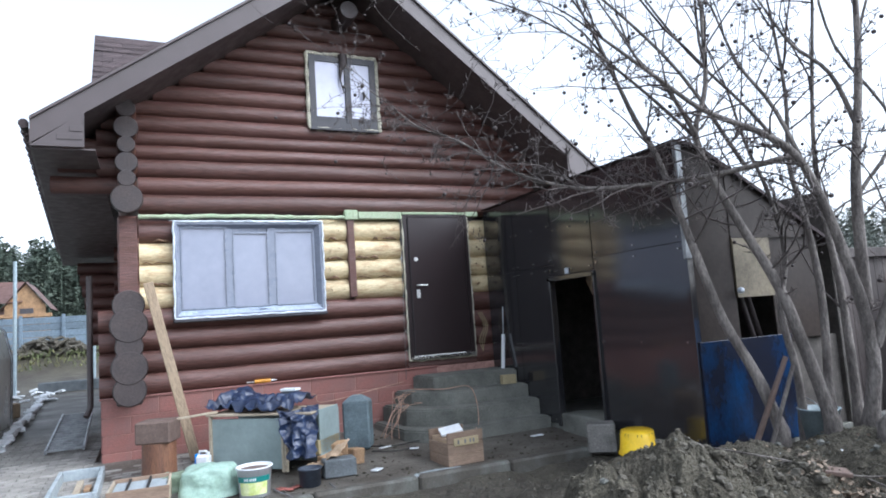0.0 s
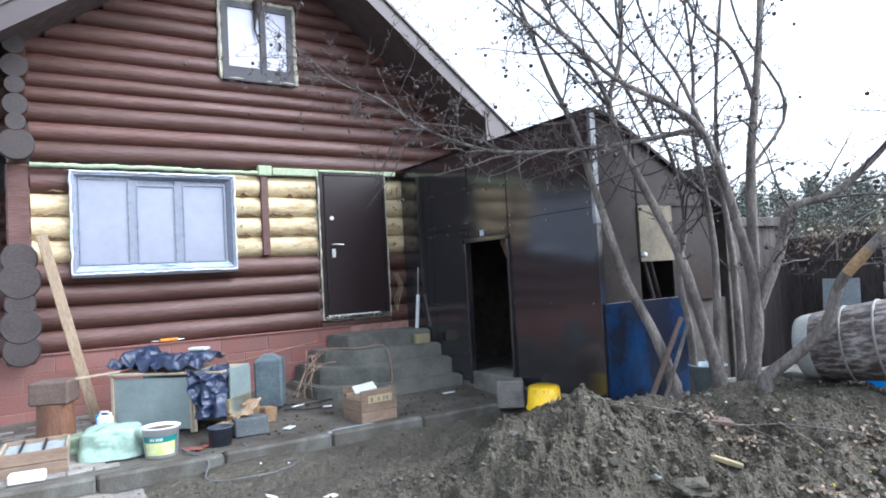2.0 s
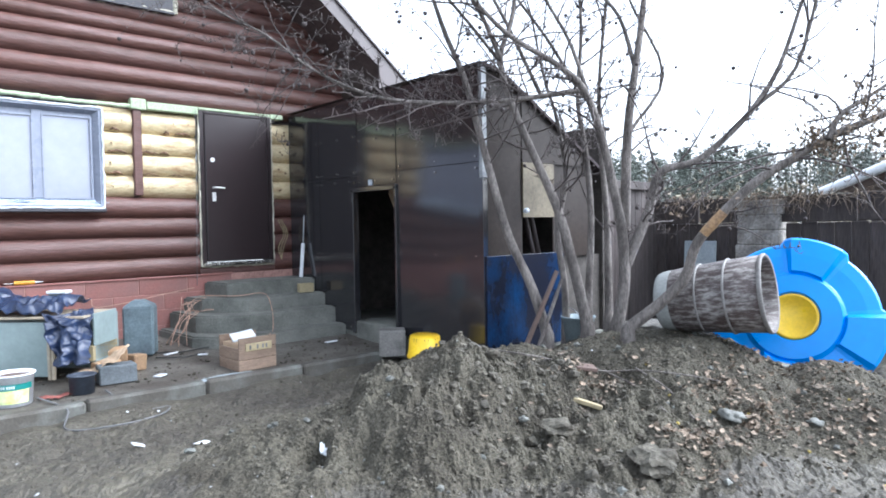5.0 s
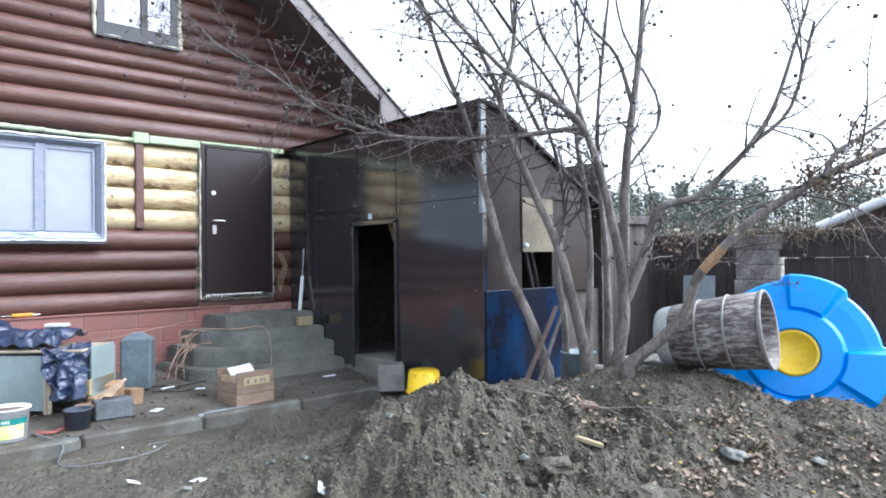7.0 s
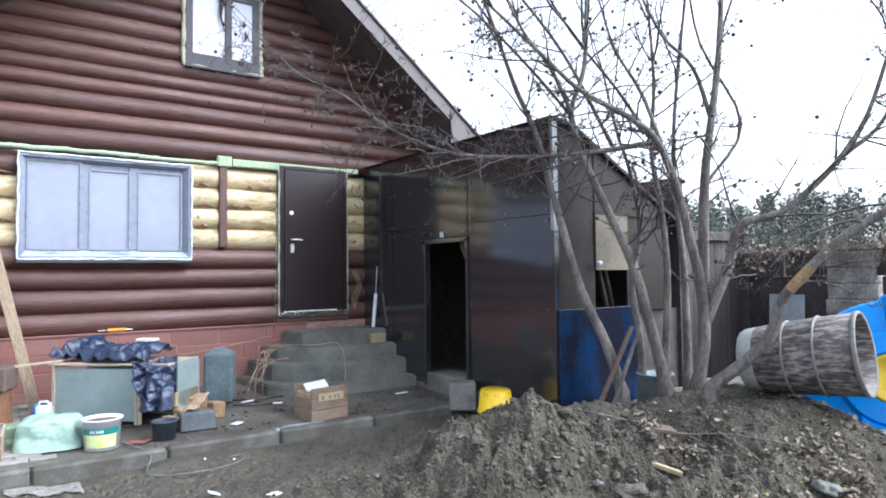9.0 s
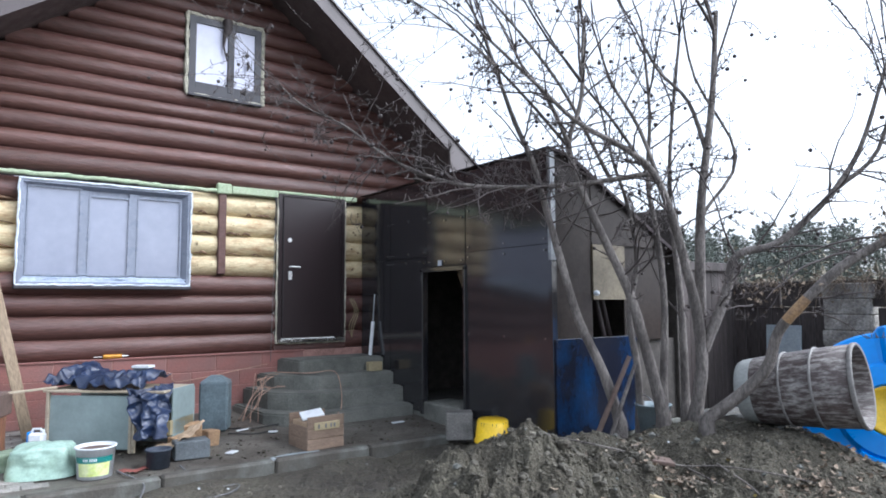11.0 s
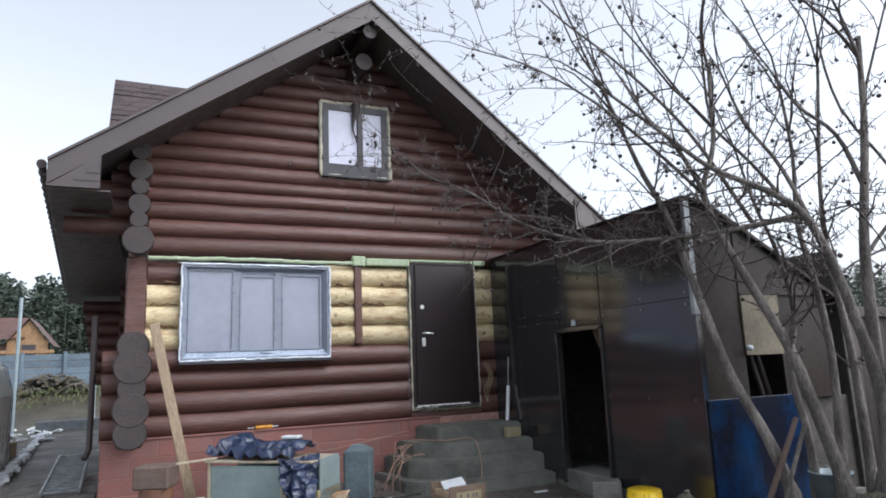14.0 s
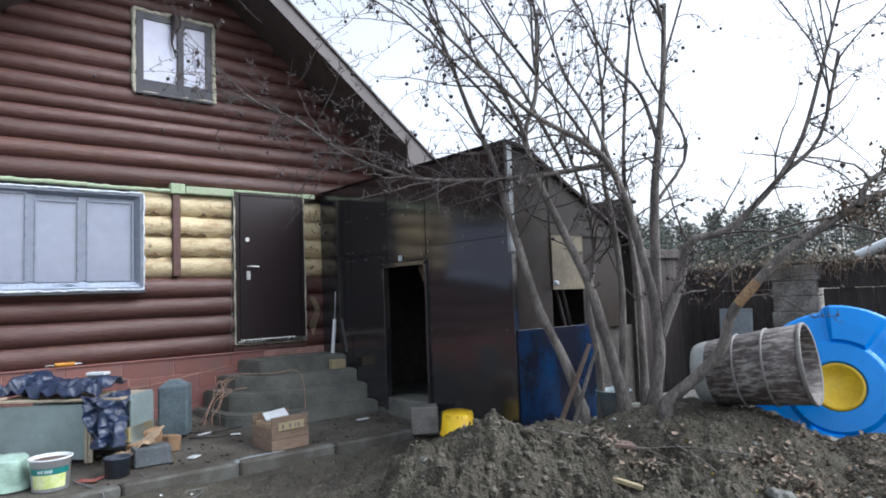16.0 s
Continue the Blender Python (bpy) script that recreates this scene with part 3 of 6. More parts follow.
def ring(x0, x1, z0, z1, w, y0, y1):
    """A rectangular frame as one body."""
    o, q = [(x0, z0), (x1, z0), (x1, z1), (x0, z1)], [(x0 + w, z0 + w), (x1 - w, z0 + w), (x1 - w, z1 - w), (x0 + w, z1 - w)]
    v = [(x, y, z) for y in (y0, y1) for x, z in o + q]
    f = []
    for k in range(4):
        n = (k + 1) % 4
        f += [(k, n, 4 + n, 4 + k), (8 + k, 12 + k, 12 + n, 8 + n), (4 + k, 4 + n, 12 + n, 12 + k), (k, 8 + k, 8 + n, n)]
    return Shape().add(v, f)


def window(x0, x1, z0, z1, bars, y, pane_material, frame_material, deep=0.07):
    """A fixed window: outer frame, sashes between the bars, panes and a sill."""
    win = part("window", ring(x0, x1, z0, z1, 0.085, y, y + deep), frame_material, house, "grey-framed window still edged with foam and film")
    for bx, bw in bars:
        part("mullion", Shape().box(bx - bw / 2, bx + bw / 2, y - 0.004, y + deep, z0 + 0.08, z1 - 0.08), frame_material, win)
    lights = [x0 + 0.085] + [v for bx, bw in bars for v in (bx - bw / 2, bx + bw / 2)] + [x1 - 0.085]
    for a, b in zip(lights[::2], lights[1::2]):
        part("pane", Shape().box(a - 0.004, b + 0.004, y + 0.022, y + 0.03, z0 + 0.08, z1 - 0.08, 0.001), pane_material, win)
    part("bottom_rail", Shape().box(x0 + 0.084, x1 - 0.084, y + 0.002, y + deep, z0 + 0.08, z0 + (0.165 if z0 > 4 else 0.12), 0.004), frame_material, win)
    part("window_sill", Shape().box(x0 - 0.01, x1 + 0.01, y - 0.03, y + 0.05, z0 - 0.035, z0 - 0.004, 0.005), M_FRAME, win)
    return win


# the lower window: a film-wrapped box frame with a sloping reveal round three lights
W1 = (0.885, 2.715, 1.705, 2.885)
LIGHTS = ((0.985, 1.485, 2.81), (1.60, 2.005, 2.74), (2.125, 2.60, 2.76))
win1 = part("window", ring(*W1, 0.03, -0.038, 0.16), M_FILMED, house, "grey three-light window wrapped in film, on a box frame")
fx0, fx1, fz0, fz1 = W1[0] + 0.03, W1[1] - 0.03, W1[2] + 0.03, W1[3] - 0.03
part("reveal", Shape().add([(fx0, -0.034, fz0), (fx1, -0.034, fz0), (fx1 - 0.062, 0.035, fz0 + 0.085), (fx0 + 0.06, 0.035, fz0 + 0.085)], [(0, 1, 2, 3)]), M_FILMLEDGE, win1, "pale film over the sloping sill")
part("reveal", Shape().add([(fx1, -0.034, fz0), (fx1, -0.034, fz1), (fx1 - 0.062, 0.035, fz1 - 0.04), (fx1 - 0.062, 0.035, fz0 + 0.085)], [(0, 1, 2, 3)])
     .add([(fx0, -0.034, fz1), (fx0, -0.034, fz0), (fx0 + 0.06, 0.035, fz0 + 0.085), (fx0 + 0.06, 0.035, fz1 - 0.04)], [(0, 1, 2, 3)])
     .add([(fx1, -0.034, fz1), (fx0, -0.034, fz1), (fx0 + 0.06, 0.035, fz1 - 0.04), (fx1 - 0.062, 0.035, fz1 - 0.04)], [(0, 1, 2, 3)]), M_FILMED, win1)
part("backing", Shape().box(fx0, fx1, 0.045, 0.06, fz0, fz1), M_FILMED, win1)
for bx0, bx1 in ((LIGHTS[0][1], LIGHTS[1][0]), (LIGHTS[1][1], LIGHTS[2][0])):
    part("mullion", Shape().box(bx0 + 0.004, bx1 - 0.004, 0.015, 0.045, fz0 + 0.08, fz1 - 0.04, 0.008), M_FILMED, win1)
for x0, x1, z1 in LIGHTS:
    part("sash", ring(x0 - 0.022, x1 + 0.022, 1.805, z1 + 0.022, 0.022, 0.008, 0.045), M_FILMED, win1)
    part("pane", Shape().box(x0 - 0.002, x1 + 0.002, 0.028, 0.036, 1.825, z1 + 0.002, 0.001), M_PANE, win1)
part("window_sill", Shape().box(0.865, 2.735, -0.085, 0.05, 1.655, 1.692, 0.006), M_FRAME, win1, "dark sill under the window")
part("sticker", Shape().box(1.04, 1.13, -0.004, 0.004, 2.835, 2.858, 0.001), M_FILM, win1, "small white sticker")
for k in range(9):
    x, z = rng.uniform(1.0, 2.6), rng.choice((1.765, 1.77, 2.86))
    part("film_fold", Shape().tube([(x, -0.03, z), (x + rng.uniform(0.04, 0.12), -0.022, z + rng.uniform(0.0, 0.03)), (x + rng.uniform(0.14, 0.22), -0.03, z + rng.uniform(-0.01, 0.01))], [0.002, 0.007, 0.002], 5), M_FILMLEDGE, win1, "fold of loose film")
win2 = window(2.65, 3.60, 4.19, 5.23, ((3.19, 0.085),), -0.03, M_SKYPANE, M_FRAME)


def ragged_edge(x0, x1, z0, z1, y, width, material, name, parent, label):
    """A lumpy band of foam or film round a frame."""
    sh = Shape()
    run = [((x0, z0), (x1, z0)), ((x1, z0), (x1, z1)), ((x1, z1), (x0, z1)), ((x0, z1), (x0, z0))]
    for (ax, az), (bx, bz) in run:
        n = max(3, int(math.hypot(bx - ax, bz - az) / 0.06))
        pts = [(ax + (bx - ax) * i / n + rng.uniform(-0.006, 0.006), y + rng.uniform(-0.006, 0.006), az + (bz - az) * i / n + rng.uniform(-0.007, 0.007)) for i in range(n + 1)]
        sh.tube(pts, [width * rng.uniform(0.65, 1.25) for _ in pts], 6)
    return part(name, sh, material, parent, label)


ragged_edge(0.882, 2.722, 1.702, 2.888, -0.040, 0.014, M_FILM, "film_edge", win1, "crumpled white protective film")
ragged_edge(2.625, 3.63, 4.185, 5.255, -0.005, 0.032, M_FOAM, "foam_edge", win2, "yellowed mounting foam")
part("foam_drip", Shape().tube([(3.13, -0.04, 5.25), (3.13, -0.05, 5.13), (3.09, -0.05, 5.02), (3.08, -0.05, 4.88), (3.13, -0.045, 4.70)], [0.07, 0.062, 0.024, 0.014, 0.008], 8), M_LOGEND, win2, "dark run of foam")
part("bud", Shape().tube([(3.40, -0.05, 4.74), (3.42, -0.06, 4.68), (3.40, -0.055, 4.62)], [0.012, 0.024, 0.008], 8), M_LOGEND, win2, "dark spot of foam")

# steel door
door = part("door", Shape().box(3.955, 4.845, -0.035, 0.02, 1.0, 2.955, 0.012), M_DOOR, house, "dark brown steel entrance door, shut")
part("door_frame", Shape().box(3.89, 3.95, -0.02, 0.1, 0.95, 2.995).box(4.85, 4.91, -0.02, 0.1, 0.95, 2.995).box(3.95, 4.85, -0.02, 0.1, 2.96, 2.995), M_DOOR, door)
part("threshold", Shape().box(3.90, 4.90, -0.07, 0.1, 0.94, 0.985, 0.008), M_BRASS, door, "bare metal threshold")
part("lock", Shape().tube([(4.05, -0.045, 2.35), (4.05, -0.02, 2.35)], 0.03, 14), M_CHROME, door, "round chrome lock")
part("lock", Shape().tube([(4.06, -0.045, 1.86), (4.06, -0.02, 1.86)], 0.03, 14).box(4.035, 4.085, -0.044, -0.03, 1.80, 1.92), M_CHROME, door, "round chrome lock")
part("handle", Shape().tube([(4.05, -0.03, 1.98), (4.05, -0.085, 1.98), (4.10, -0.09, 1.98), (4.19, -0.085, 1.975)], 0.011, 8), M_CHROME, door, "chrome lever handle")
ragged_edge(3.885, 4.92, 0.93, 3.0, 0.0, 0.016, M_FOAM, "foam_edge", door, "strip of mounting foam")

# ---- concrete apron, kerb, steps ----
apron = Shape()
apron.add([(0.0, -2.38, -0.005), (5.25, -2.5, -0.005), (5.25, 0.1, 0.10), (0.0, 0.1, 0.13), (0.0, -2.38, -0.25), (5.25, -2.5, -0.25)], [(0, 1, 2, 3), (4, 5, 1, 0)])
solo("apron", apron, M_APRON, "muddy concrete apron along the house", "pavement", kind="structure")
kerb = tagged(new("kerb"), "row of worn concrete kerbstones", "kerb", kind="structure")
stone = Shape().box(0.004, 0.996, -0.13, 0.0, -0.26, 0.0, 0.02).mesh("kerbstone", M_KERB)
for k in range(6):
    t = new("kerbstone", stone)
    t.parent = kerb
    t.matrix_basis = pose(-0.1 + k, -2.38 - 0.022 * k, 0.012 + rng.uniform(-0.008, 0.008), 0, 0, -1.3)
steps = thing("concrete_steps", "four rough damp concrete steps up to the entrance", "steps", (4.5, -0.6, 0))
for z0, z1, front, left in ((-0.1, 0.185, -1.40, 3.36), (0.185, 0.39, -1.16, 3.50), (0.39, 0.56, -0.91, 3.68), (0.56, 0.74, -0.64, 3.96)):
    b = 0.02
    cut = 0.42 if z1 < 0.7 else 0.05
    plan = [(5.195, front), (left + cut, front), (left + cut * 0.4, front + cut * 0.45), (left, front + cut), (left - 0.06, -0.03), (5.195, -0.03)]
    sh = Shape().prism(list(reversed(plan)), z0, z1)
    bm = bmesh.new()
    me = sh.mesh("step", M_CONC)
    bm.from_mesh(me)
    bmesh.ops.recalc_face_normals(bm, faces=bm.faces)
    bmesh.ops.bevel(bm, geom=[e for e in bm.edges if all(v.co.z > z1 - 0.01 for v in e.verts)], offset=0.02, segments=2, affect="EDGES")
    bm.to_mesh(me)
    bm.free()
    part("step", me, M_CONC, steps)

# ---- annex of dark sheets ----
annex = thing("annex", "lean-to annex clad in glossy dark brown sheets with a blue panel", "shed", (6, -2, 0))
SHEETS = [(0.0, -0.82, 0.1, 2.06), (-0.82, -1.60, 0.1, 2.06), (0.0, -0.82, 2.065, 3.04), (-0.82, -1.72, 2.065, 3.05), (-1.60, -1.72, 1.925, 2.06), (-1.72, -2.52, 1.93, 3.05), (-2.53, -3.90, 0.16, 2.066), (-2.53, -3.90, 2.071, 3.02)]
for y1, y0, z0, z1 in SHEETS:
    n = 12
    sh = Shape()
    grid = []
    for i in range(n + 1):
        for j in range(n + 1):
            y, z = y0 + 0.004 + (y1 - y0 - 0.008) * i / n, z0 + (z1 - z0) * j / n
            grid.append((5.2 + 0.009 * noise.noise((y * 0.9, z * 1.7, z0 * 7)) + 0.0022 * noise.noise((y * 1.5, z * 5, 2)), y, z))
    back = [(5.215, y, z) for _, y, z in grid]
    q = [(i * (n + 1) + j, i * (n + 1) + j + 1, (i + 1) * (n + 1) + j + 1, (i + 1) * (n + 1) + j) for i in range(n) for j in range(n)]
    sh.add(grid, q, None, True)
    sh.add(back, [tuple(reversed(f)) for f in q])
    part("sheet", sh, M_SHEET, annex)
screw = Shape().tube([(5.185, 0, 0), (5.205, 0, 0)], 0.010, 6).mesh("screw", M_BRASS)
for y1, y0, z0, z1 in SHEETS:
    for k in range(3):
        for z in (z0 + 0.05, (z0 + z1) / 2, z1 - 0.06):
            t = new("screw", screw)
            t.parent = annex
            t.matrix_parent_inverse = annex.matrix_basis.inverted()
            t.matrix_basis = Matrix.Translation((0, y0 + 0.06 + (y1 - y0 - 0.12) * k / 2, z))
part("door_frame", Shape().box(5.17, 5.26, -1.66, -1.60, 0.08, 1.90).box(5.17, 5.26, -2.54, -2.50, 0.1, 1.90).box(5.17, 5.26, -2.54, -1.60, 1.86, 1.92), M_SHEET, annex, "dark frame of the open doorway")
part("threshold", Shape().box(5.18, 5.6, -2.5, -1.66, -0.1, 0.24, 0.015), M_CONC, annex, "concrete threshold of the doorway")
part("sticker", Shape().box(5.184, 5.19, -2.06, -1.98, 1.93, 2.0, 0.001), M_FILM, annex, "small white sticker")
# inside: back wall, floor, sloping strut
part("inner_wall", Shape().box(7.3, 7.4, -3.9, 0.0, 0, 2.6).box(5.3, 7.4, -0.1, 0.0, 0, 2.95), M_DARK, annex)
part("inner_floor", Shape().box(5.22, 7.4, -3.9, 0.0, -0.1, 0.12), M_CONC, annex)
part("strut", Shape().tube([(5.5, -2.0, 1.9), (5.6, -3.2, 0.9)], 0.03, 8), M_WOOD, annex, "sloping wooden strut inside")
part("inner_board", Shape().prism([(-1.80, 1.86), (-2.52, 1.86), (-2.52, 0.75), (-2.30, 1.0)], 5.62, 5.64, Matrix(((0, 0, 1, 0), (1, 0, 0, 0), (0, 1, 0, 0), (0, 0, 0, 1)))), M_WOOD, annex, "sloping board inside the doorway")
# roof falls away from the house side
SL = 0.53
rf = Shape().add([(5.15, -3.97, 3.045), (5.15, 0.0, 3.065), (5.45, 0.0, 3.05), (5.45, -3.97, 3.01), (7.5, -3.97, 3.01 - 2.05 * SL), (7.5, 0.0, 3.05 - 2.05 * SL),
                  (5.15, -3.97, 3.015), (5.45, -3.97, 2.97), (7.5, -3.97, 2.97 - 2.05 * SL)], [(0, 3, 2, 1), (3, 4, 5, 2), (0, 6, 7, 3), (3, 7, 8, 4)])
part("roof", rf, M_SHINGLE, annex, "dark felt roof sloping away")
part("corner_strip_low", Shape().box(5.188, 5.26, -3.944, -3.89, 0.1, 1.9, 0.003), M_SHEET, annex)
part("corner_strip", Shape().box(5.185, 5.255, -3.945, -3.90, 1.9, 3.05, 0.003), M_ZINC, annex, "bare zinc corner strip")
part("front_sheet", Shape().add([(5.20, -3.92, 0.15), (5.80, -3.92, 0.15), (5.80, -3.92, 2.80), (5.45, -3.92, 3.0), (5.255, -3.92, 3.02)], [(0, 1, 2, 3, 4)]).box(5.21, 5.8, -3.915, -3.90, 0.15, 2.7), M_BROWN, annex)
part("front_board", Shape().add([(5.80, -3.93, 2.09), (6.98, -3.93, 2.09), (6.98, -3.93, 2.19), (5.80, -3.93, 2.80)], [(0, 1, 2, 3)]).box(5.80, 6.95, -3.925, -3.91, 2.09, 2.18), M_BROWN, annex)
part("beige_panel", Shape().box(5.80, 6.32, -3.94, -3.92, 1.50, 2.085, 0.003), M_DULL, annex, "pale beige board panel")
part("blue_panel", Shape().box(5.215, 6.45, -3.965, -3.945, 0.10, 1.11, 0.004), M_BLUE, annex, "blue painted metal panel")
part("front_wall", Shape().box(5.82, 7.4, -3.85, -3.82, 0.0, 1.05), M_DARK, annex)
part("brown_panel", Shape().box(6.34, 7.1, -3.90, -3.87, 1.05, 2.12, 0.004), M_BROWN, annex)
for x in (5.88, 5.98):
    part("leaning_board", Shape().tube([(x, -3.75, 2.05), (x + 0.38, -3.70, 1.0)], 0.03, 6), M_LOGEND, annex, "dark board leaning inside")
part("knob", Shape().lathe([(0.0, -0.03), (0.028, -0.02), (0.034, 0.0), (0.028, 0.02), (0.0, 0.03)], 10, Matrix.Translation((5.79, -3.99, 1.57))), M_FILM, annex, "white round knob")

# ---- dark fence on the far side ----
FX = 9.6
fence = thing("fence", "dark brown board fence with a projecting top band", "fence", (FX, -5, 0))
board = Shape().box(-0.02, 0.02, 0.004, 0.186, 0, 1.45, 0.006).mesh("board", M_FENCE)
top = Shape().box(-0.07, -0.022, 0.01, 1.99, 0, 0.34, 0.01).mesh("top_board", M_FENCE)
for k in range(90):
    y = -12.0 + k * 0.19
    if -5.15 < y + 0.1 < -4.55:
        continue
    t = new("board", board)
    t.parent = fence
    t.matrix_parent_inverse = fence.matrix_basis.inverted()
    t.matrix_basis = pose(FX + rng.uniform(-0.006, 0.006), y, -0.06 + rng.uniform(-0.01, 0.01), 0, 0, rng.uniform(-1, 1))
for k in range(9):
    y = -12.0 + 2 * k
    t = new("top_board", top)
    t.parent = fence
    t.matrix_parent_inverse = fence.matrix_basis.inverted()
    t.matrix_basis = pose(FX, y, 1.40 + rng.uniform(-0.01, 0.015))
pillar = thing("pillar", "crumbling grey block pillar in the fence", "pillar", (FX, -4.85, 0))
for k in range(9):
    part("block", Shape().box(FX - 0.14, FX + 0.16, -5.14 + rng.uniform(-.03, .03), -4.57 + rng.uniform(-.03, .03), -0.1 + k * 0.2, 0.099 + k * 0.2, 0.012), M_PILLAR, pillar)
side_wall = thing("plank_wall", "dark brown plank wall beside the annex", "wall", (8, -3.2, 0))
for k in range(13):
    x = 7.42 + k * 0.175
    part("board", Shape().box(x, x + 0.17, -3.3 + rng.uniform(-.005, .005), -3.26, 0, 2.0 + rng.uniform(-.01, .01), 0.005), M_FENCE, side_wall)
part("top_rail", Shape().box(7.4, 9.7, -3.36, -3.3, 1.9, 2.02), M_FENCE, side_wall)

# ---- bare apple tree with several stems ----
tree = thing("apple_tree", "bare grey many-stemmed apple tree with a few shrivelled fruits", "tree", (6.0, -4.8, 0.3))
trng = random.Random(21)
STEMS = []


def glide(pts, n):
    """Points on a smooth curve through a few given ones."""
    pts = [Vector(p) for p in pts]
    ext = [2 * pts[0] - pts[1]] + pts + [2 * pts[-1] - pts[-2]]
    out = []
    for i in range(len(pts) - 1):
        a, b, c, d = ext[i:i + 4]
        for k in range(n):
            t = k / n
            out.append(0.5 * ((2 * b) + (c - a) * t + (2 * a - 5 * b + 4 * c - d) * t * t + (3 * b - a - 3 * c + d) * t**3))
    return out + [pts[-1]]


def limb(r0, r1, *pts):
    stem = glide(pts, 4)
    if pts[0][2] < 0.6:
        stem = [stem[0] + Vector((0, 0, -0.25))] + stem
    n = len(stem)
    rad = [(r0 + (r1 - r0) * (i / (n - 1)) ** 0.8) * (1 + 0.08 * noise.noise(p * 6)) for i, p in enumerate(stem)]
    if pts[0][2] < 0.6:
        rad[0], rad[1] = r0 * 1.35, r0 * 1.18
    part("limb", Shape().tube(stem, rad, 10), M_BARK, tree)
    STEMS.append((stem, rad))


limb(0.057, 0.0166, (5.55, -4.45, 0.34), (5.43, -4.36, 0.81), (5.26, -4.22, 1.31), (5.13, -4.13, 1.87), (5.03, -4.05, 2.36), (4.92, -3.97, 2.86), (4.79, -3.87, 3.25), (4.69, -3.79, 3.63), (4.56, -3.69, 4.13))
limb(0.060, 0.0184, (5.8, -4.75, 0.43), (5.67, -4.66, 1.09), (5.56, -4.58, 1.58), (5.36, -4.44, 2.13), (5.21, -4.33, 2.57), (5.12, -4.27, 3.0), (5.2, -4.37, 3.43), (5.21, -4.41, 4.13))
limb(0.044, 0.0110, (5.89, -4.42, 0.38), (5.89, -4.4, 0.84), (5.85, -4.35, 1.36), (5.92, -4.41, 1.88), (5.87, -4.35, 2.46), (5.78, -4.25, 2.93), (5.7, -4.17, 3.52))
limb(0.042, 0.0129, (5.97, -4.63, 0.56), (6.01, -4.65, 1.47), (5.98, -4.61, 2.15), (5.94, -4.55, 2.67), (5.98, -4.57, 3.36), (5.95, -4.54, 4.17))
limb(0.048, 0.0138, (6.13, -4.77, 0.36), (6.15, -4.75, 1.07), (6.17, -4.72, 1.58), (6.15, -4.66, 2.33), (6.19, -4.65, 3.04), (6.31, -4.72, 4.21))
limb(0.066, 0.0138, (6.06, -4.91, 0.39), (6.07, -4.99, 0.86), (6.01, -5.01, 1.3), (5.9, -4.99, 1.74), (5.76, -4.94, 2.27), (5.6, -4.87, 2.67), (5.36, -4.73, 2.9), (5.01, -4.48, 3.15), (4.7, -4.28, 3.5), (4.36, -4.05, 3.9))
limb(0.053, 0.0230, (6.11, -4.97, 1.35), (6.14, -4.99, 2.3), (6.2, -5.04, 2.91), (6.26, -5.09, 3.47), (6.31, -5.13, 4.31))
limb(0.053, 0.0129, (6.08, -5.01, 1.03), (6.17, -5.19, 1.52), (6.19, -5.3, 1.89), (6.38, -5.57, 1.99), (6.54, -5.82, 2.24), (6.63, -6.0, 2.46), (6.82, -6.27, 2.78), (6.9, -6.45, 3.52))
limb(0.055, 0.0276, (5.57, -5.34, 0.49), (5.7, -5.59, 0.73), (5.77, -5.77, 0.95), (5.76, -5.87, 1.22), (5.79, -6.03, 1.43), (5.93, -6.27, 1.72), (6.08, -6.53, 1.92), (6.18, -6.74, 2.06), (6.47, -7.12, 2.26))
limb(0.031, 0.0055, (5.72, -4.78, 2.7), (5.42, -4.53, 2.64), (4.97, -4.15, 2.59), (4.47, -3.73, 2.6), (4.14, -3.46, 2.68), (3.77, -3.15, 2.9), (3.44, -2.89, 3.22), (3.11, -2.63, 3.43), (2.89, -2.45, 3.69))
limb(0.026, 0.0110, (6.54, -5.98, 2.38), (6.7, -6.17, 2.78), (6.83, -6.34, 3.43), (6.93, -6.49, 4.02))
limb(0.026, 0.0110, (6.14, -6.75, 2.05), (6.19, -6.82, 2.23), (6.33, -6.97, 2.36), (6.54, -7.19, 2.57))
limb(0.026, 0.0092, (5.97, -4.79, 2.3), (5.76, -4.62, 3.14), (5.56, -4.44, 3.65), (5.43, -4.34, 4.21))
limb(0.025, 0.0092, (6.22, -5.03, 2.91), (6.13, -4.91, 3.43), (5.95, -4.7, 3.78), (5.81, -4.54, 4.25))
limb(0.026, 0.0092, (5.1, -4.29, 2.99), (4.93, -4.19, 3.42), (4.71, -4.05, 3.78), (4.61, -4.01, 4.09))
limb(0.019, 0.0046, (5.23, -4.14, 3.03), (4.72, -4.05, 3.48), (4.18, -3.95, 3.89), (3.61, -3.81, 4.2), (3.06, -3.65, 4.36))
limb(0.023, 0.0055, (5.67, -4.3, 2.72), (5.07, -4.22, 3.58), (4.44, -4.08, 4.22), (3.92, -3.96, 4.63), (3.55, -3.9, 4.98))
limb(0.023, 0.0055, (6.17, -4.44, 2.74), (5.74, -4.33, 3.28), (5.22, -4.18, 3.84), (4.75, -4.07, 4.51), (4.49, -4.06, 5.12))
limb(0.026, 0.0074, (6.68, -4.75, 3.03), (6.66, -4.74, 2.9), (6.59, -4.89, 3.7), (6.65, -5.06, 4.28), (6.75, -5.27, 4.95))
limb(0.021, 0.0064, (6.61, -4.7, 2.36), (6.9, -4.94, 2.98), (6.41, -4.81, 3.76), (6.21, -4.82, 4.48), (6.16, -4.88, 5.04))

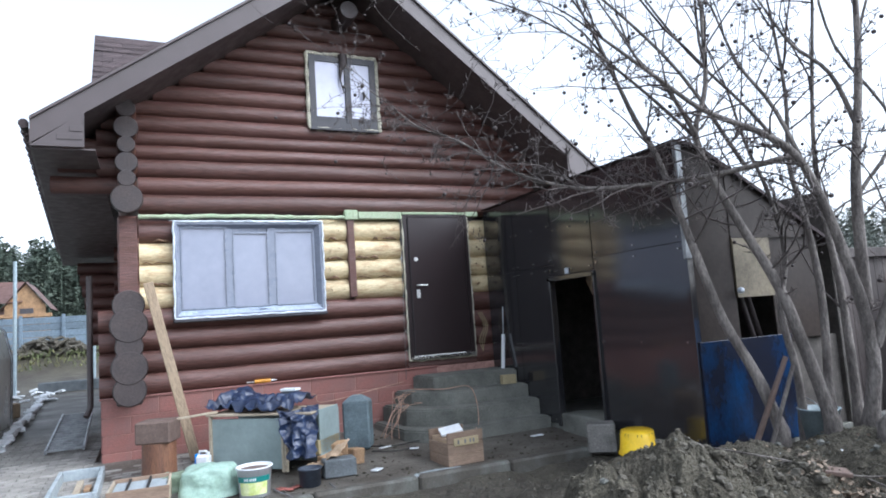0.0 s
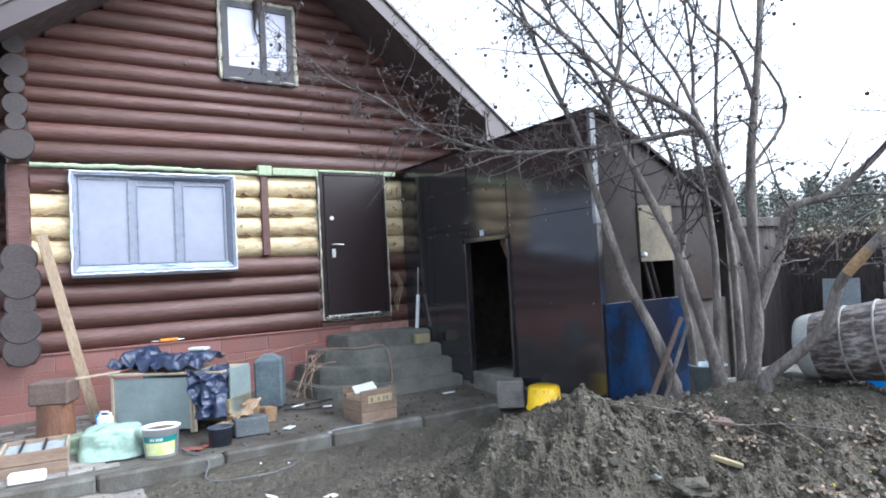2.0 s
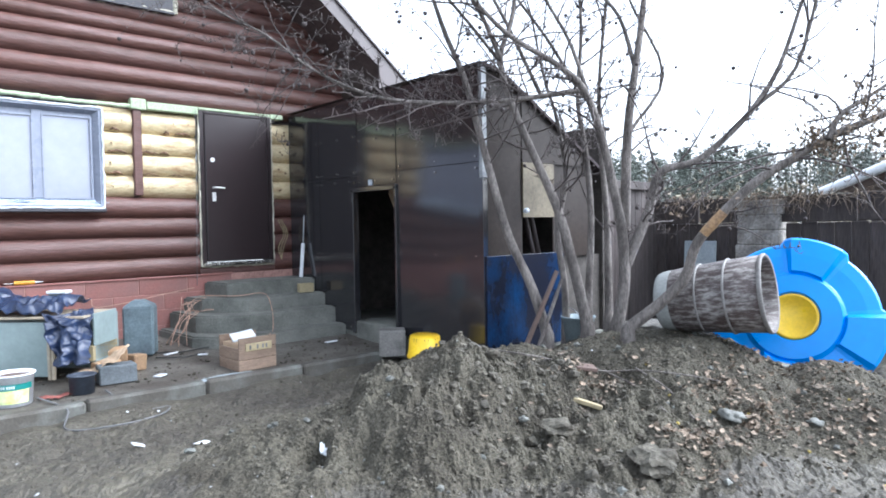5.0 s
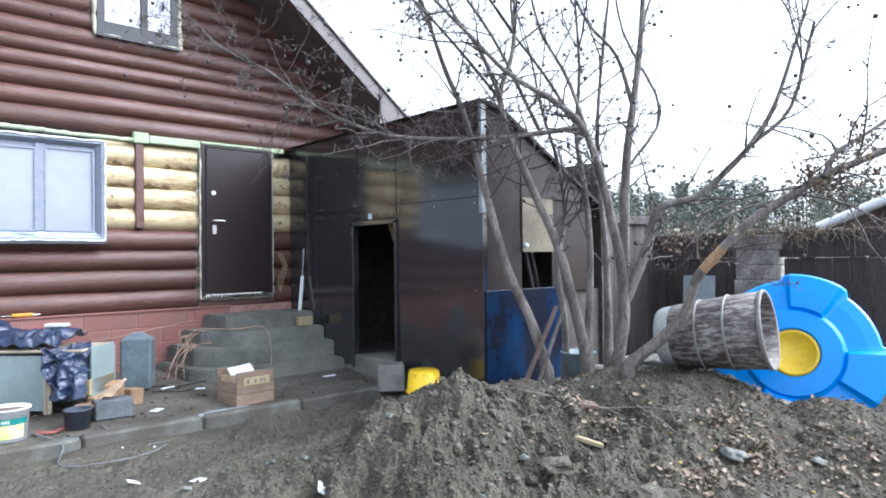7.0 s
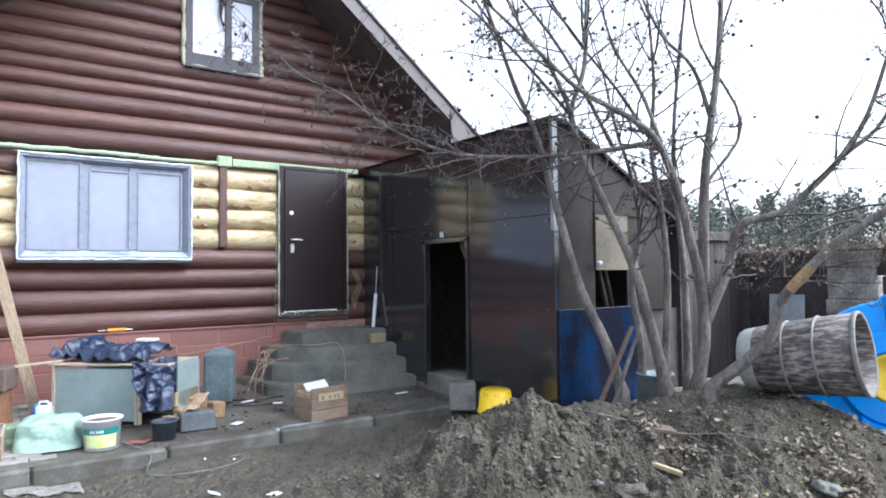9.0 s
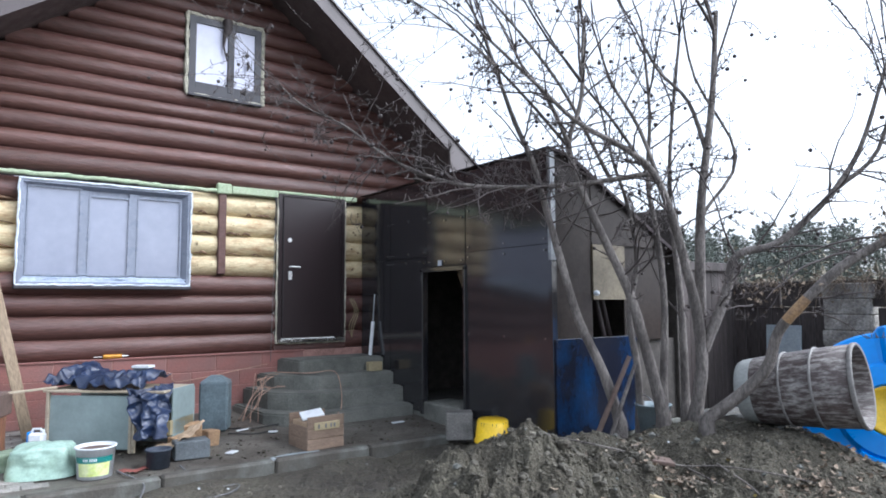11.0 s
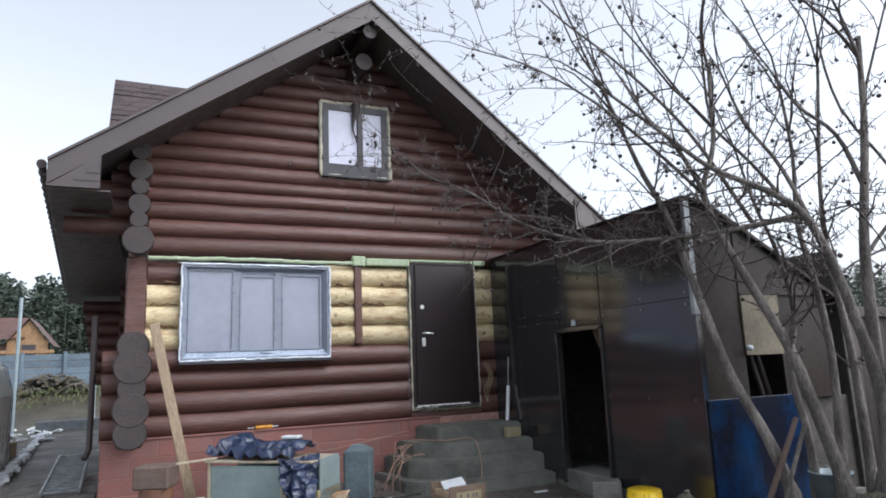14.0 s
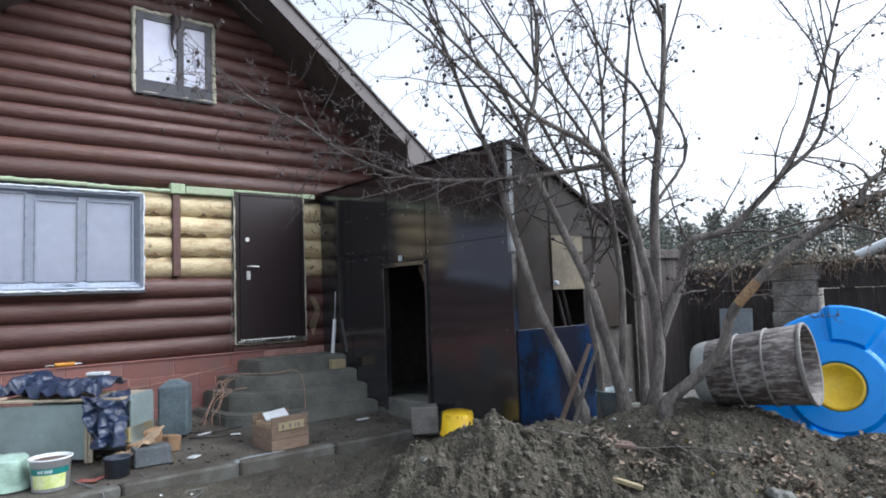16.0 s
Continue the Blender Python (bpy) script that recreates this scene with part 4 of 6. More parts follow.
peel, girth = STEMS[8]
part("peeled_patch", Shape().tube(peel[15:19], [g * 1.05 for g in girth[15:19]], 10), M_PEEL, tree, "orange-tan patch of stripped bark")
twigs, fruit = Shape(), Shape()


def sprout(p, d, length, r, level):
    """A crooked twig with short spurs, side twigs and now and then a fruit."""
    n = (8, 6, 4)[level]
    pts, q, e = [p.copy()], p.copy(), d.normalized()
    bow = Vector((trng.gauss(0, 0.07), trng.gauss(0, 0.07), trng.gauss(-0.01, 0.09)))
    for i in range(n):
        e = (e + bow + Vector((trng.gauss(0, 0.12), trng.gauss(0, 0.12), trng.gauss(0.0, 0.12)))).normalized()
        q = q + e * (length / n)
        pts.append(q.copy())
    rad = [max(0.0018, r * (1 - 0.75 * i / n)) for i in range(n + 1)]
    twigs.tube(pts, rad, 4 if level else 5, False)
    for i in range(1, n + 1):
        for _ in range(2):
            if trng.random() < (0.55, 0.45, 0.25)[level]:
                side = Vector((trng.gauss(0, 1), trng.gauss(0, 1), trng.gauss(0.3, 0.8))).normalized()
                base = pts[i - 1].lerp(pts[i], trng.random())
                long = trng.uniform(0.015, 0.06)
                twigs.tube([base, base + side * long * 0.6, base + (side + Vector((0, 0, 0.4))) * long], [0.0032, 0.0036, 0.0022], 4, False)
    if level < 2:
        for k in range(trng.randint(2, 4) if level == 0 else trng.randint(0, 2)):
            i = trng.randint(1, n)
            side = Vector((trng.gauss(0, 1), trng.gauss(0, 1), trng.gauss(0.15, 0.8))).normalized()
            sprout(pts[i], (e * 0.35 + side).normalized(), length * trng.uniform(0.22, 0.5), rad[i] * 0.7, level + 1)
    if trng.random() < 0.17:
        c = pts[-1] + Vector((trng.gauss(0, 0.01), trng.gauss(0, 0.01), -0.045))
        twigs.tube([pts[-1], c], 0.0018, 3, False)
        s = trng.uniform(0.012, 0.023)
        fruit.lathe([(0.0, -s), (s * 0.75, -s * 0.65), (s, 0), (s * 0.8, s * 0.6), (0.0, s * 0.85)], 8, Matrix.Translation(c))


for stem, rad in STEMS:
    if stem[-1].z > 3.3:
        for _ in range(3):
            d = (stem[-1] - stem[-4]).normalized() + Vector((trng.gauss(-0.25, 0.35), trng.gauss(0, 0.35), 0.35))
            sprout(stem[-1 - trng.randint(0, 3)], d, trng.uniform(1.1, 2.1), rad[-1] * 0.8, 0)
    for i in range(3, len(stem)):
        if stem[i].z < 1.25:
            continue
        count = 2 if stem[i].z > 1.9 else 1
        for _ in range(count):
            if trng.random() < 0.30:
                d = (stem[i] - stem[i - 1]).normalized()
                side = Vector((trng.gauss(0, 1), trng.gauss(0, 1), trng.gauss(0.3, 0.6))).normalized()
                sprout(stem[i], d * 0.6 + side, trng.uniform(0.35, 1.25), min(0.011, rad[i] * 0.5), 0)
# long twigs that sweep towards the house
for index, low in ((9, 3), (9, 5), (5, 22), (4, 12), (0, 16), (1, 18)):
    stem, rad = STEMS[index]
    for i in range(low, len(stem)):
        if trng.random() < (0.7 if index == 9 else 0.4):
            d = Vector((-0.75 + trng.gauss(0, 0.35), 0.2 + trng.gauss(0, 0.4), trng.gauss(0.05, 0.35)))
            sprout(stem[i], d, trng.uniform(0.4, 1.0), min(0.009, rad[i] * 0.6), 0)
part("crown", twigs, M_TWIG, tree, "fine bare twigs")["kind"] = "stuff"
part("fruit", fruit, M_LOGEND, tree, "small shrivelled dark fruits")["kind"] = "stuff"

# ---- far woods ----


def pine(sh, x, y, z, h, rr):
    sh.tube([(x, y, z - 1), (x, y, z + h * 0.9)], [0.18, 0.05], 5, False)
    for k in range(210):
        t = rr.uniform(0.2, 1.0)
        reach = h * 0.27 * (1.05 - t) ** 0.7 + 0.15
        a, d = rr.uniform(0, 6.28), reach * rr.uniform(0.2, 1)
        c = Vector((x + d * math.cos(a), y + d * math.sin(a), z + h * t))
        s = h * 0.017 * rr.uniform(0.6, 1.4)
        vs = [c + Vector((rr.gauss(0, 1), rr.gauss(0, 1), rr.gauss(0, 0.7))) * s for _ in range(4)]
        sh.add(vs, [(0, 1, 2), (0, 2, 3), (0, 3, 1), (1, 3, 2)])


wr = random.Random(5)
woods, stand = Shape(), Shape()
for k in range(760):
    b = radians(wr.uniform(-8, 108))
    d = wr.uniform(95, 150)
    x, y = d * math.cos(b), -8 + d * math.sin(b)
    # Only the pines further right take the colour paled for haze.
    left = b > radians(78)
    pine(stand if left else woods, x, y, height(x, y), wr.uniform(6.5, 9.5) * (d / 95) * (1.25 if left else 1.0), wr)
for k in range(150):
    b = radians(wr.uniform(88, 106))
    d = wr.uniform(84, 100)
    x, y = d * math.cos(b), -8 + d * math.sin(b)
    pine(stand, x, y, height(x, y), wr.uniform(9.5, 12.0), wr)
solo("pine_forest", woods, M_PINEHAZE, "distant pine forest, its grey-green paled to stand for haze", "forest", kind="stuff")
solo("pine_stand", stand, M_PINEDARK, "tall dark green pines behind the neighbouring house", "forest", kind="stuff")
shrubs = Shape()
for k in range(900):
    x, y = wr.uniform(13, 34), wr.uniform(-16, 12)
    h = wr.uniform(1.6, 2.9)
    c = Vector((x, y, height(x, y) + h * 0.5))
    for _ in range(34):
        q = c + Vector((wr.gauss(0, 0.5), wr.gauss(0, 0.5), wr.gauss(0, h * 0.25)))
        vs = [q + Vector((wr.gauss(0, 1), wr.gauss(0, 1), wr.gauss(0, 1))) * 0.045 for _ in range(4)]
        shrubs.add(vs, [(0, 1, 2), (0, 2, 3), (0, 3, 1), (1, 3, 2)])
solo("shrubs", shrubs, M_SHRUB, "brownish autumn shrubs beyond the fence, paled for haze", "shrub", kind="stuff")

# ---- things on the apron ----


def lpart(name, shape, material, parent, label=""):
    """A part built in its parent's own axes."""
    ob = new(name, shape.mesh(name, material) if isinstance(shape, Shape) else shape)
    ob.parent = parent
    return tagged(ob, label)


def placed(name, label, category, m, group=""):
    ob = new(name)
    ob.empty_display_size = 0.1
    ob.matrix_basis = m
    return tagged(ob, label, category, group)


def apron_z(y):
    return -0.005 + (y + 2.44) * 0.047


def cloth(nu, nv, fn):
    sh = Shape()
    verts = [fn(i / nu, j / nv) for i in range(nu + 1) for j in range(nv + 1)]
    k = nv + 1
    sh.add(verts, [(i * k + j, (i + 1) * k + j, (i + 1) * k + j + 1, i * k + j + 1) for i in range(nu) for j in range(nv)], None, True)
    return sh


def crumple(p, s, seed):
    v = Vector((p[0] * s, p[1] * s, p[2] * s + seed))
    return noise.noise_vector(v) + 0.5 * noise.noise_vector(v * 2.3) + 0.25 * noise.noise_vector(v * 5.1)


def thick(ob, t):
    md = ob.modifiers.new("thickness", "SOLIDIFY")
    md.thickness, md.offset = t, 0
    return ob


M_TARP = mat("blue_black_tarpaulin", (0.020, 0.036, 0.085), 0.36, vary=0.2, scale=6, grain=30, bump=0.3, second=(0.014, 0.02, 0.045))
M_PANEL = mat("grey_green_board", (0.27, 0.33, 0.33), 0.45, vary=0.05, scale=3, grain=30, bump=0.1, second=(0.20, 0.25, 0.245))
M_LATH = mat("pale_lath", (0.42, 0.36, 0.27), 0.7, vary=0.2, scale=6, grain=40, bump=0.2, second=(0.33, 0.27, 0.2))
M_STUMP = mat("stripped_stump", (0.11, 0.05, 0.032), 0.55, vary=0.3, scale=5, grain=40, bump=0.4, stretch=(2, 2, 0.4), second=(0.16, 0.075, 0.04))
M_STUMPTOP = mat("weathered_block", (0.135, 0.095, 0.078), 0.75, vary=0.25, scale=5, grain=40, bump=0.3, second=(0.1, 0.068, 0.056))
M_WHITE = mat("white_plastic", (0.72, 0.74, 0.76), 0.4, vary=0.08, bump=0.05, second=(0.62, 0.65, 0.68))
M_GREENBAG = mat("pale_green_sheet", (0.36, 0.50, 0.43), 0.5, vary=0.15, scale=6, grain=30, bump=0.35, second=(0.25, 0.36, 0.29))
M_OLIVE = mat("olive_sheet", (0.21, 0.27, 0.19), 0.6, vary=0.2, scale=6, grain=30, bump=0.3, second=(0.15, 0.2, 0.14))
M_TEAL = mat("teal_print", (0.02, 0.22, 0.2), 0.45, vary=0.1, bump=0)
M_LIME = mat("lime_print", (0.52, 0.62, 0.16), 0.45, vary=0.15, scale=14, bump=0, second=(0.68, 0.72, 0.42))
M_POT = mat("grey_blue_plastic", (0.055, 0.068, 0.095), 0.5, vary=0.15, bump=0.1)
M_BLOCK = mat("dark_concrete_block", (0.12, 0.135, 0.145), 0.8, vary=0.25, scale=6, grain=60, bump=0.4, second=(0.075, 0.085, 0.092))
M_BLUEBLOCK = mat("blue_grey_cast_stone", (0.155, 0.205, 0.225), 0.65, vary=0.2, scale=4, grain=50, bump=0.3, second=(0.085, 0.11, 0.125))
M_CARD = mat("brown_paper", (0.46, 0.34, 0.23), 0.8, vary=0.15, scale=7, grain=40, bump=0.3, second=(0.36, 0.26, 0.17))
M_BRICK = mat("tan_brick", (0.36, 0.235, 0.13), 0.8, vary=0.25, scale=8, grain=60, bump=0.4, second=(0.25, 0.155, 0.09), rand=0.15)
M_CRATE = mat("crate_board", (0.235, 0.168, 0.12), 0.75, vary=0.3, scale=5, grain=40, bump=0.25, stretch=(0.5, 0.5, 3), second=(0.16, 0.112, 0.08), rand=0.18)
M_YELLOW = mat("yellow_plastic", (0.74, 0.50, 0.015), 0.35, vary=0.1, bump=0.05, second=(0.62, 0.40, 0.012))
M_ORANGE = mat("orange_wire", (0.50, 0.32, 0.23), 0.5, vary=0.2, bump=0)
M_CORD = mat("grey_cord", (0.16, 0.16, 0.165), 0.5, vary=0.2, bump=0)
M_RUBBER = mat("black_bars", (0.02, 0.02, 0.02), 0.6, vary=0.1, bump=0)
M_BARREL = mat("worn_brown_drum", (0.055, 0.039, 0.036), 0.6, vary=0.4, scale=11, grain=42, bump=0.35, stretch=(2.6, 2.6, 0.8), second=(0.25, 0.235, 0.22), mix=0.36, edge=0.10)
M_PALE = mat("pale_drum_bottom", (0.40, 0.42, 0.40), 0.6, vary=0.2, scale=5, grain=40, bump=0.2, second=(0.28, 0.29, 0.28))
M_HOOP = mat("worn_drum_rib", (0.21, 0.20, 0.19), 0.6, vary=0.25, bump=0.2, second=(0.15, 0.14, 0.13))
M_DISC = mat("bright_blue_plastic", (0.008, 0.27, 0.82), 0.35, vary=0.05, scale=2, grain=12, bump=0.04, second=(0.006, 0.24, 0.74))
M_PAIL = mat("pale_enamel", (0.33, 0.40, 0.43), 0.45, vary=0.15, bump=0.1, second=(0.26, 0.32, 0.35))
M_SLATE = mat("grey_slate_board", (0.34, 0.38, 0.40), 0.6, vary=0.15, bump=0.15, second=(0.27, 0.31, 0.33))
M_FARBLUE = mat("weathered_blue_fence", (0.135, 0.180, 0.225), 0.7, vary=0.25, scale=2, grain=14, bump=0.2, second=(0.11, 0.145, 0.175), rand=0.15)
M_FARWOOD = mat("honey_timber", (0.33, 0.20, 0.10), 0.6, vary=0.2, scale=3, grain=20, bump=0.1)
M_FARROOF = mat("brown_metal_roof", (0.13, 0.07, 0.058), 0.5, vary=0.15, scale=3, grain=20, bump=0.1)
M_POLY = mat("milky_polycarbonate", (0.74, 0.80, 0.78), 0.3, vary=0.1, scale=2, grain=14, bump=0.05, second=(0.66, 0.72, 0.7))
M_SNOW = mat("old_white_foil", (0.66, 0.68, 0.70), 0.6, vary=0.2, scale=8, grain=40, bump=0.5, second=(0.4, 0.42, 0.43))

# chopping stump with a squared block on top
stump = placed("chopping_block", "brown log stump with a squared weathered block on top", "stump", pose(0.66, -1.02, apron_z(-1.02), 0, 0, -22))
lpart("log", Shape().tube([(0, 0, -0.01), (0, 0, 0.15), (0.005, 0, 0.37)], [0.175, 0.168, 0.165], 20), M_STUMP, stump)
lpart("block", Shape().box(-0.18, 0.17, -0.16, 0.16, 0.37, 0.59, 0.015), M_STUMPTOP, stump)
# leaning plank
pl = Vector((1.05, -0.44, 0.09)), Vector((0.59, -0.345, 2.13))
up = (pl[1] - pl[0]).normalized()
ax = up.cross(Vector((0, 1, 0))).normalized()
mp = Matrix((ax, up.cross(ax), up)).transposed().to_4x4()
plank = new("plank", Shape().box(-0.055, 0.055, -0.02, 0.02, 0, (pl[1] - pl[0]).length, 0.006).mesh("plank", M_WOOD))
plank.matrix_basis = Matrix.Translation(pl[0]) @ mp
tagged(plank, "weathered wooden plank leaning on the log corner", "plank")
# old cabinet lying open, and what covers it
CAB = pose(1.15, -1.04, apron_z(-1.2), 0, 0, -41.5)
cab = placed("old_cabinet", "old grey-green cabinet with wooden edges, open at one end", "cabinet", CAB)
lpart("front_panel", Shape().box(0.03, 0.86, 0.01, 0.025, 0.03, 0.54, 0.003), M_PANEL, cab)
for x in (0.0, 0.86):
    lpart("post", Shape().box(x, x + 0.03, -0.012, 0.03, 0, 0.57, 0.004), M_LATH, cab)
lpart("post", Shape().box(0.895, 0.92, -0.01, 0.03, 0, 0.57, 0.004), M_LATH, cab)
lpart("top", Shape().box(-0.03, 1.22, -0.02, 0.55, 0.57, 0.592, 0.004), M_LATH, cab)
lpart("back_panel", Shape().box(0.0, 1.25, 0.52, 0.54, 0, 0.57, 0.003), M_PANEL, cab, "pale grey-green side board")
lpart("shelf", Shape().box(0.9, 1.25, 0.06, 0.52, 0.16, 0.3, 0.004), M_BEIGE, cab, "beige inner box")
lpart("end_panel", Shape().box(1.23, 1.25, 0.1, 0.52, 0.0, 0.60, 0.003), M_PANEL, cab)
lath = new("lath", Shape().box(-0.56, 0.06, -0.012, 0.012, 0, 0.022, 0.003).mesh("lath", M_LATH))
lath.matrix_basis = CAB @ pose(0.02, 0.02, 0.597, 0, -4, 36)
tagged(lath, "thin wooden lath resting on the cabinet", "lath")


def tarp_point(u, v):
    x, y = -0.06 + 1.0 * u, 0.02 + 0.56 * v + 0.05 * math.sin(7 * u)
    z = 0.615 + 0.05 * (1 - abs(2 * v - 1))
    if x < 0.25:
        z += 0.10 * math.sin(math.pi * min(1, max(0, (x + 0.1) / 0.35))) * v
    c = crumple((x, y, 0), 5.5, 2.0)
    if v < 0.12:
        z -= (0.12 - v) * 0.25 * (1 + c.x)
    fold = 0.075 * (1 - 2.4 * abs(noise.noise((x * 4.6, y * 4.6, 4)))) + 0.035 * (1 - 2.4 * abs(noise.noise((x * 10, y * 10, 7))))
    return CAB @ Vector((x + 0.03 * c.x, y + 0.03 * c.y, max(0.603, z + fold)))


def drape_point(u, v):
    x, y, z = 0.90 + 0.30 * u, -0.05 - 0.08 * v + 0.3 * u * (1 - v), 0.64 - 0.46 * v
    c = crumple((x, y, z), 6.5, 5.0)
    fold = 0.07 * (1 - 2.4 * abs(noise.noise((x * 7, z * 3.5, 2)))) + 0.03 * (1 - 2.4 * abs(noise.noise((x * 14, z * 11, 5))))
    return CAB @ Vector((x + 0.05 * c.x + 0.14 * v, y - 0.03 - fold, z + 0.04 * c.z))


thick(solo("tarpaulin", cloth(70, 46, tarp_point), M_TARP, "crumpled dark blue tarpaulin on the cabinet", "tarpaulin"), 0.006)
thick(solo("tarpaulin", cloth(40, 46, drape_point), M_TARP, "dark blue tarpaulin hanging down the cabinet's open end", "tarpaulin"), 0.006)
for dx, dy, w, d, h, m, lab in ((0.42, 0.3, 0.16, 0.12, 0.07, M_BLOCK, "grey block lying on the tarpaulin"), (0.68, 0.33, 0.17, 0.1, 0.11, M_BLOCK, "dark box on the tarpaulin")):
    ob = solo("small_block", Shape().box(dx, dx + w, dy, dy + d, 0.66, 0.66 + h, 0.006, CAB), m, lab, "block")
solo("white_slab", Shape().box(0.67, 0.86, 0.32, 0.44, 0.772, 0.80, 0.005, CAB), M_WHITE, "white slab lying on the dark box", "slab")
# caulking gun on the plinth ledge
gun = placed("caulking_gun", "orange caulking gun lying on the plinth ledge", "tool", pose(1.78, -0.015, 0.865, 0, 0, 3))
lpart("barrel", Shape().tube([(0, 0, 0), (0.2, 0, 0)], 0.024, 12), mat("orange_plastic", (0.68, 0.30, 0.02), 0.4, vary=0.1, bump=0.05), gun)
lpart("nozzle", Shape().tube([(0.2, 0, 0), (0.28, 0, 0)], [0.012, 0.004], 8), M_WHITE, gun)
lpart("rod", Shape().tube([(-0.1, 0, 0), (0, 0, 0)], 0.006, 6), M_BRASS, gun)


def jerrycan(x, y):
    z = apron_z(y)
    can = placed("canister", "white plastic canister with a blue back", "canister", pose(x, y, z, 0, 0, -30))
    lpart("body", Shape().box(-0.07, 0.07, -0.05, 0.05, 0, 0.2, 0.02), M_WHITE, can)
    lpart("handle", Shape().tube([(-0.05, 0, 0.2), (-0.04, 0, 0.235), (0.03, 0, 0.235), (0.045, 0, 0.2)], 0.012, 8), M_WHITE, can)
    lpart("cap", Shape().tube([(0.05, 0, 0.19), (0.05, 0, 0.225)], 0.018, 10), M_WHITE, can)
    lpart("back", Shape().box(-0.085, -0.06, -0.03, 0.07, 0.02, 0.21, 0.01), M_DISC, can, "blue canister back")


jerrycan(1.08, -1.12)


def lump(name, cx, cy, w, d, h, m, label, seed, turn=0):
    """Something covered by a sheet: rounded box with folds."""
    z0 = apron_z(cy)

    def fn(u, v):
        a = 2 * math.pi * u
        e = 4.0
        ca, sa = math.cos(a), math.sin(a)
        k = (abs(ca) ** e + abs(sa) ** e) ** (-1 / e)
        r = (1.0 - 0.12 * v) if v < 0.72 else 0.91 * (1 - (v - 0.72) / 0.28)
        z = h * (v / 0.72) ** 0.8 if v < 0.72 else h * (1 + 0.08 * math.sin((v - 0.72) / 0.28 * 1.57))
        flare = 1 + 0.10 * max(0, 0.2 - v) / 0.2
        x, y = w / 2 * k * ca * r * flare, d / 2 * k * sa * r * flare
        c = crumple((x, y, z), 7, seed) if u < 0.999 else crumple((w / 2 * r * flare, 0, z), 7, seed)
        return pose(cx, cy, z0, 0, 0, turn) @ Vector((x + 0.022 * c.x, y + 0.022 * c.y, max(0.0, z + 0.02 * c.z * (v > 0.1))))
    return solo(name, cloth(56, 22, fn), m, label, "sack")


lump("wrapped_sack", 1.08, -1.86, 0.50, 0.42, 0.24, M_GREENBAG, "sack under a pale green plastic sheet", 3, -14)
lump("wrapped_sack", 0.80, -1.52, 0.36, 0.30, 0.14, M_OLIVE, "low sack under an olive sheet", 8, 20)


def pail(name, label, m, x, y, z, r, h, tilt=(0, 0, 0), taper=0.86, bail=None, flip=False):
    b = placed(name, label, "bucket", pose(x, y, z, *tilt))
    prof = [(0.0, 0.0), (r * taper, 0.0), (r, h), (r + 0.012, h), (r + 0.012, h + 0.012), (r - 0.006, h + 0.012), (r * taper - 0.008, 0.014), (0, 0.014)]
    lpart("body", Shape().lathe(prof, 32), m, b)
    if bail:
        pts = [(-r - 0.005, 0, h - 0.02)] + [(-r * math.cos(a) * 1.02, bail * math.sin(a), h - 0.02 + (0.12 if bail < 0.1 else -0.08) * math.sin(a)) for a in (0.5, 1.0, 1.57, 2.1, 2.6)] + [(r + 0.005, 0, h - 0.02)]
        lpart("handle", Shape().tube(pts, 0.005, 6), M_ZINC, b)
    return b


bk = pail("paint_bucket", "white plastic paint bucket with a green label", M_WHITE, 1.44, -2.16, apron_z(-2.16), 0.155, 0.25, (0, 0, 0), 0.88)
arc = lambda r0, r1, z0, z1, a0, a1: cloth(18, 3, lambda u, v: ((r0 + (r1 - r0) * v) * math.cos(a0 + (a1 - a0) * u), (r0 + (r1 - r0) * v) * math.sin(a0 + (a1 - a0) * u), z0 + (z1 - z0) * v))
lpart("label_band", arc(0.151, 0.1545, 0.14, 0.19, -2.9, -0.7), M_TEAL, bk, "teal label band")
lpart("label_picture", arc(0.1415, 0.1505, 0.03, 0.14, -2.7, -0.9), M_LIME, bk, "yellow-green label picture")
for k in range(7):
    a = -2.35 + k * 0.1 + (0.05 if k > 2 else 0)
    lpart("label_bar", arc(0.1535, 0.1545, 0.155, 0.178, a, a + 0.06), M_WHITE, bk, "white lettering bar")
part("filling", Shape().lathe([(0.0, 0.235), (0.148, 0.235)], 20, pose(1.44, -2.16, apron_z(-2.16))), M_STUMPTOP, bk)
pail("plastic_pot", "dark grey-blue plastic pot", M_POT, 1.95, -2.16, apron_z(-2.16), 0.105, 0.155, (0, 0, 0), 0.94)
ob = solo("concrete_block", Shape().box(-0.16, 0.16, -0.1, 0.1, 0, 0.17, 0.01, pose(2.28, -1.98, apron_z(-1.98), 0, 0, -4)), M_BLOCK, "dark grey concrete block on the apron", "block")


def bag_point(u, v):
    x, y = -0.2 + 0.4 * u, -0.14 + 0.28 * v
    c = crumple((x, y, 0), 8, 11.0)
    z = 0.20 + 0.10 * u * (1 - 0.6 * v) - 0.12 * (1 - u) + 0.05 * c.z
    return pose(2.2, -1.86, apron_z(-1.86), 0, 0, 15) @ Vector((x + 0.03 * c.x, y + 0.03 * c.y, max(0.1, z)))


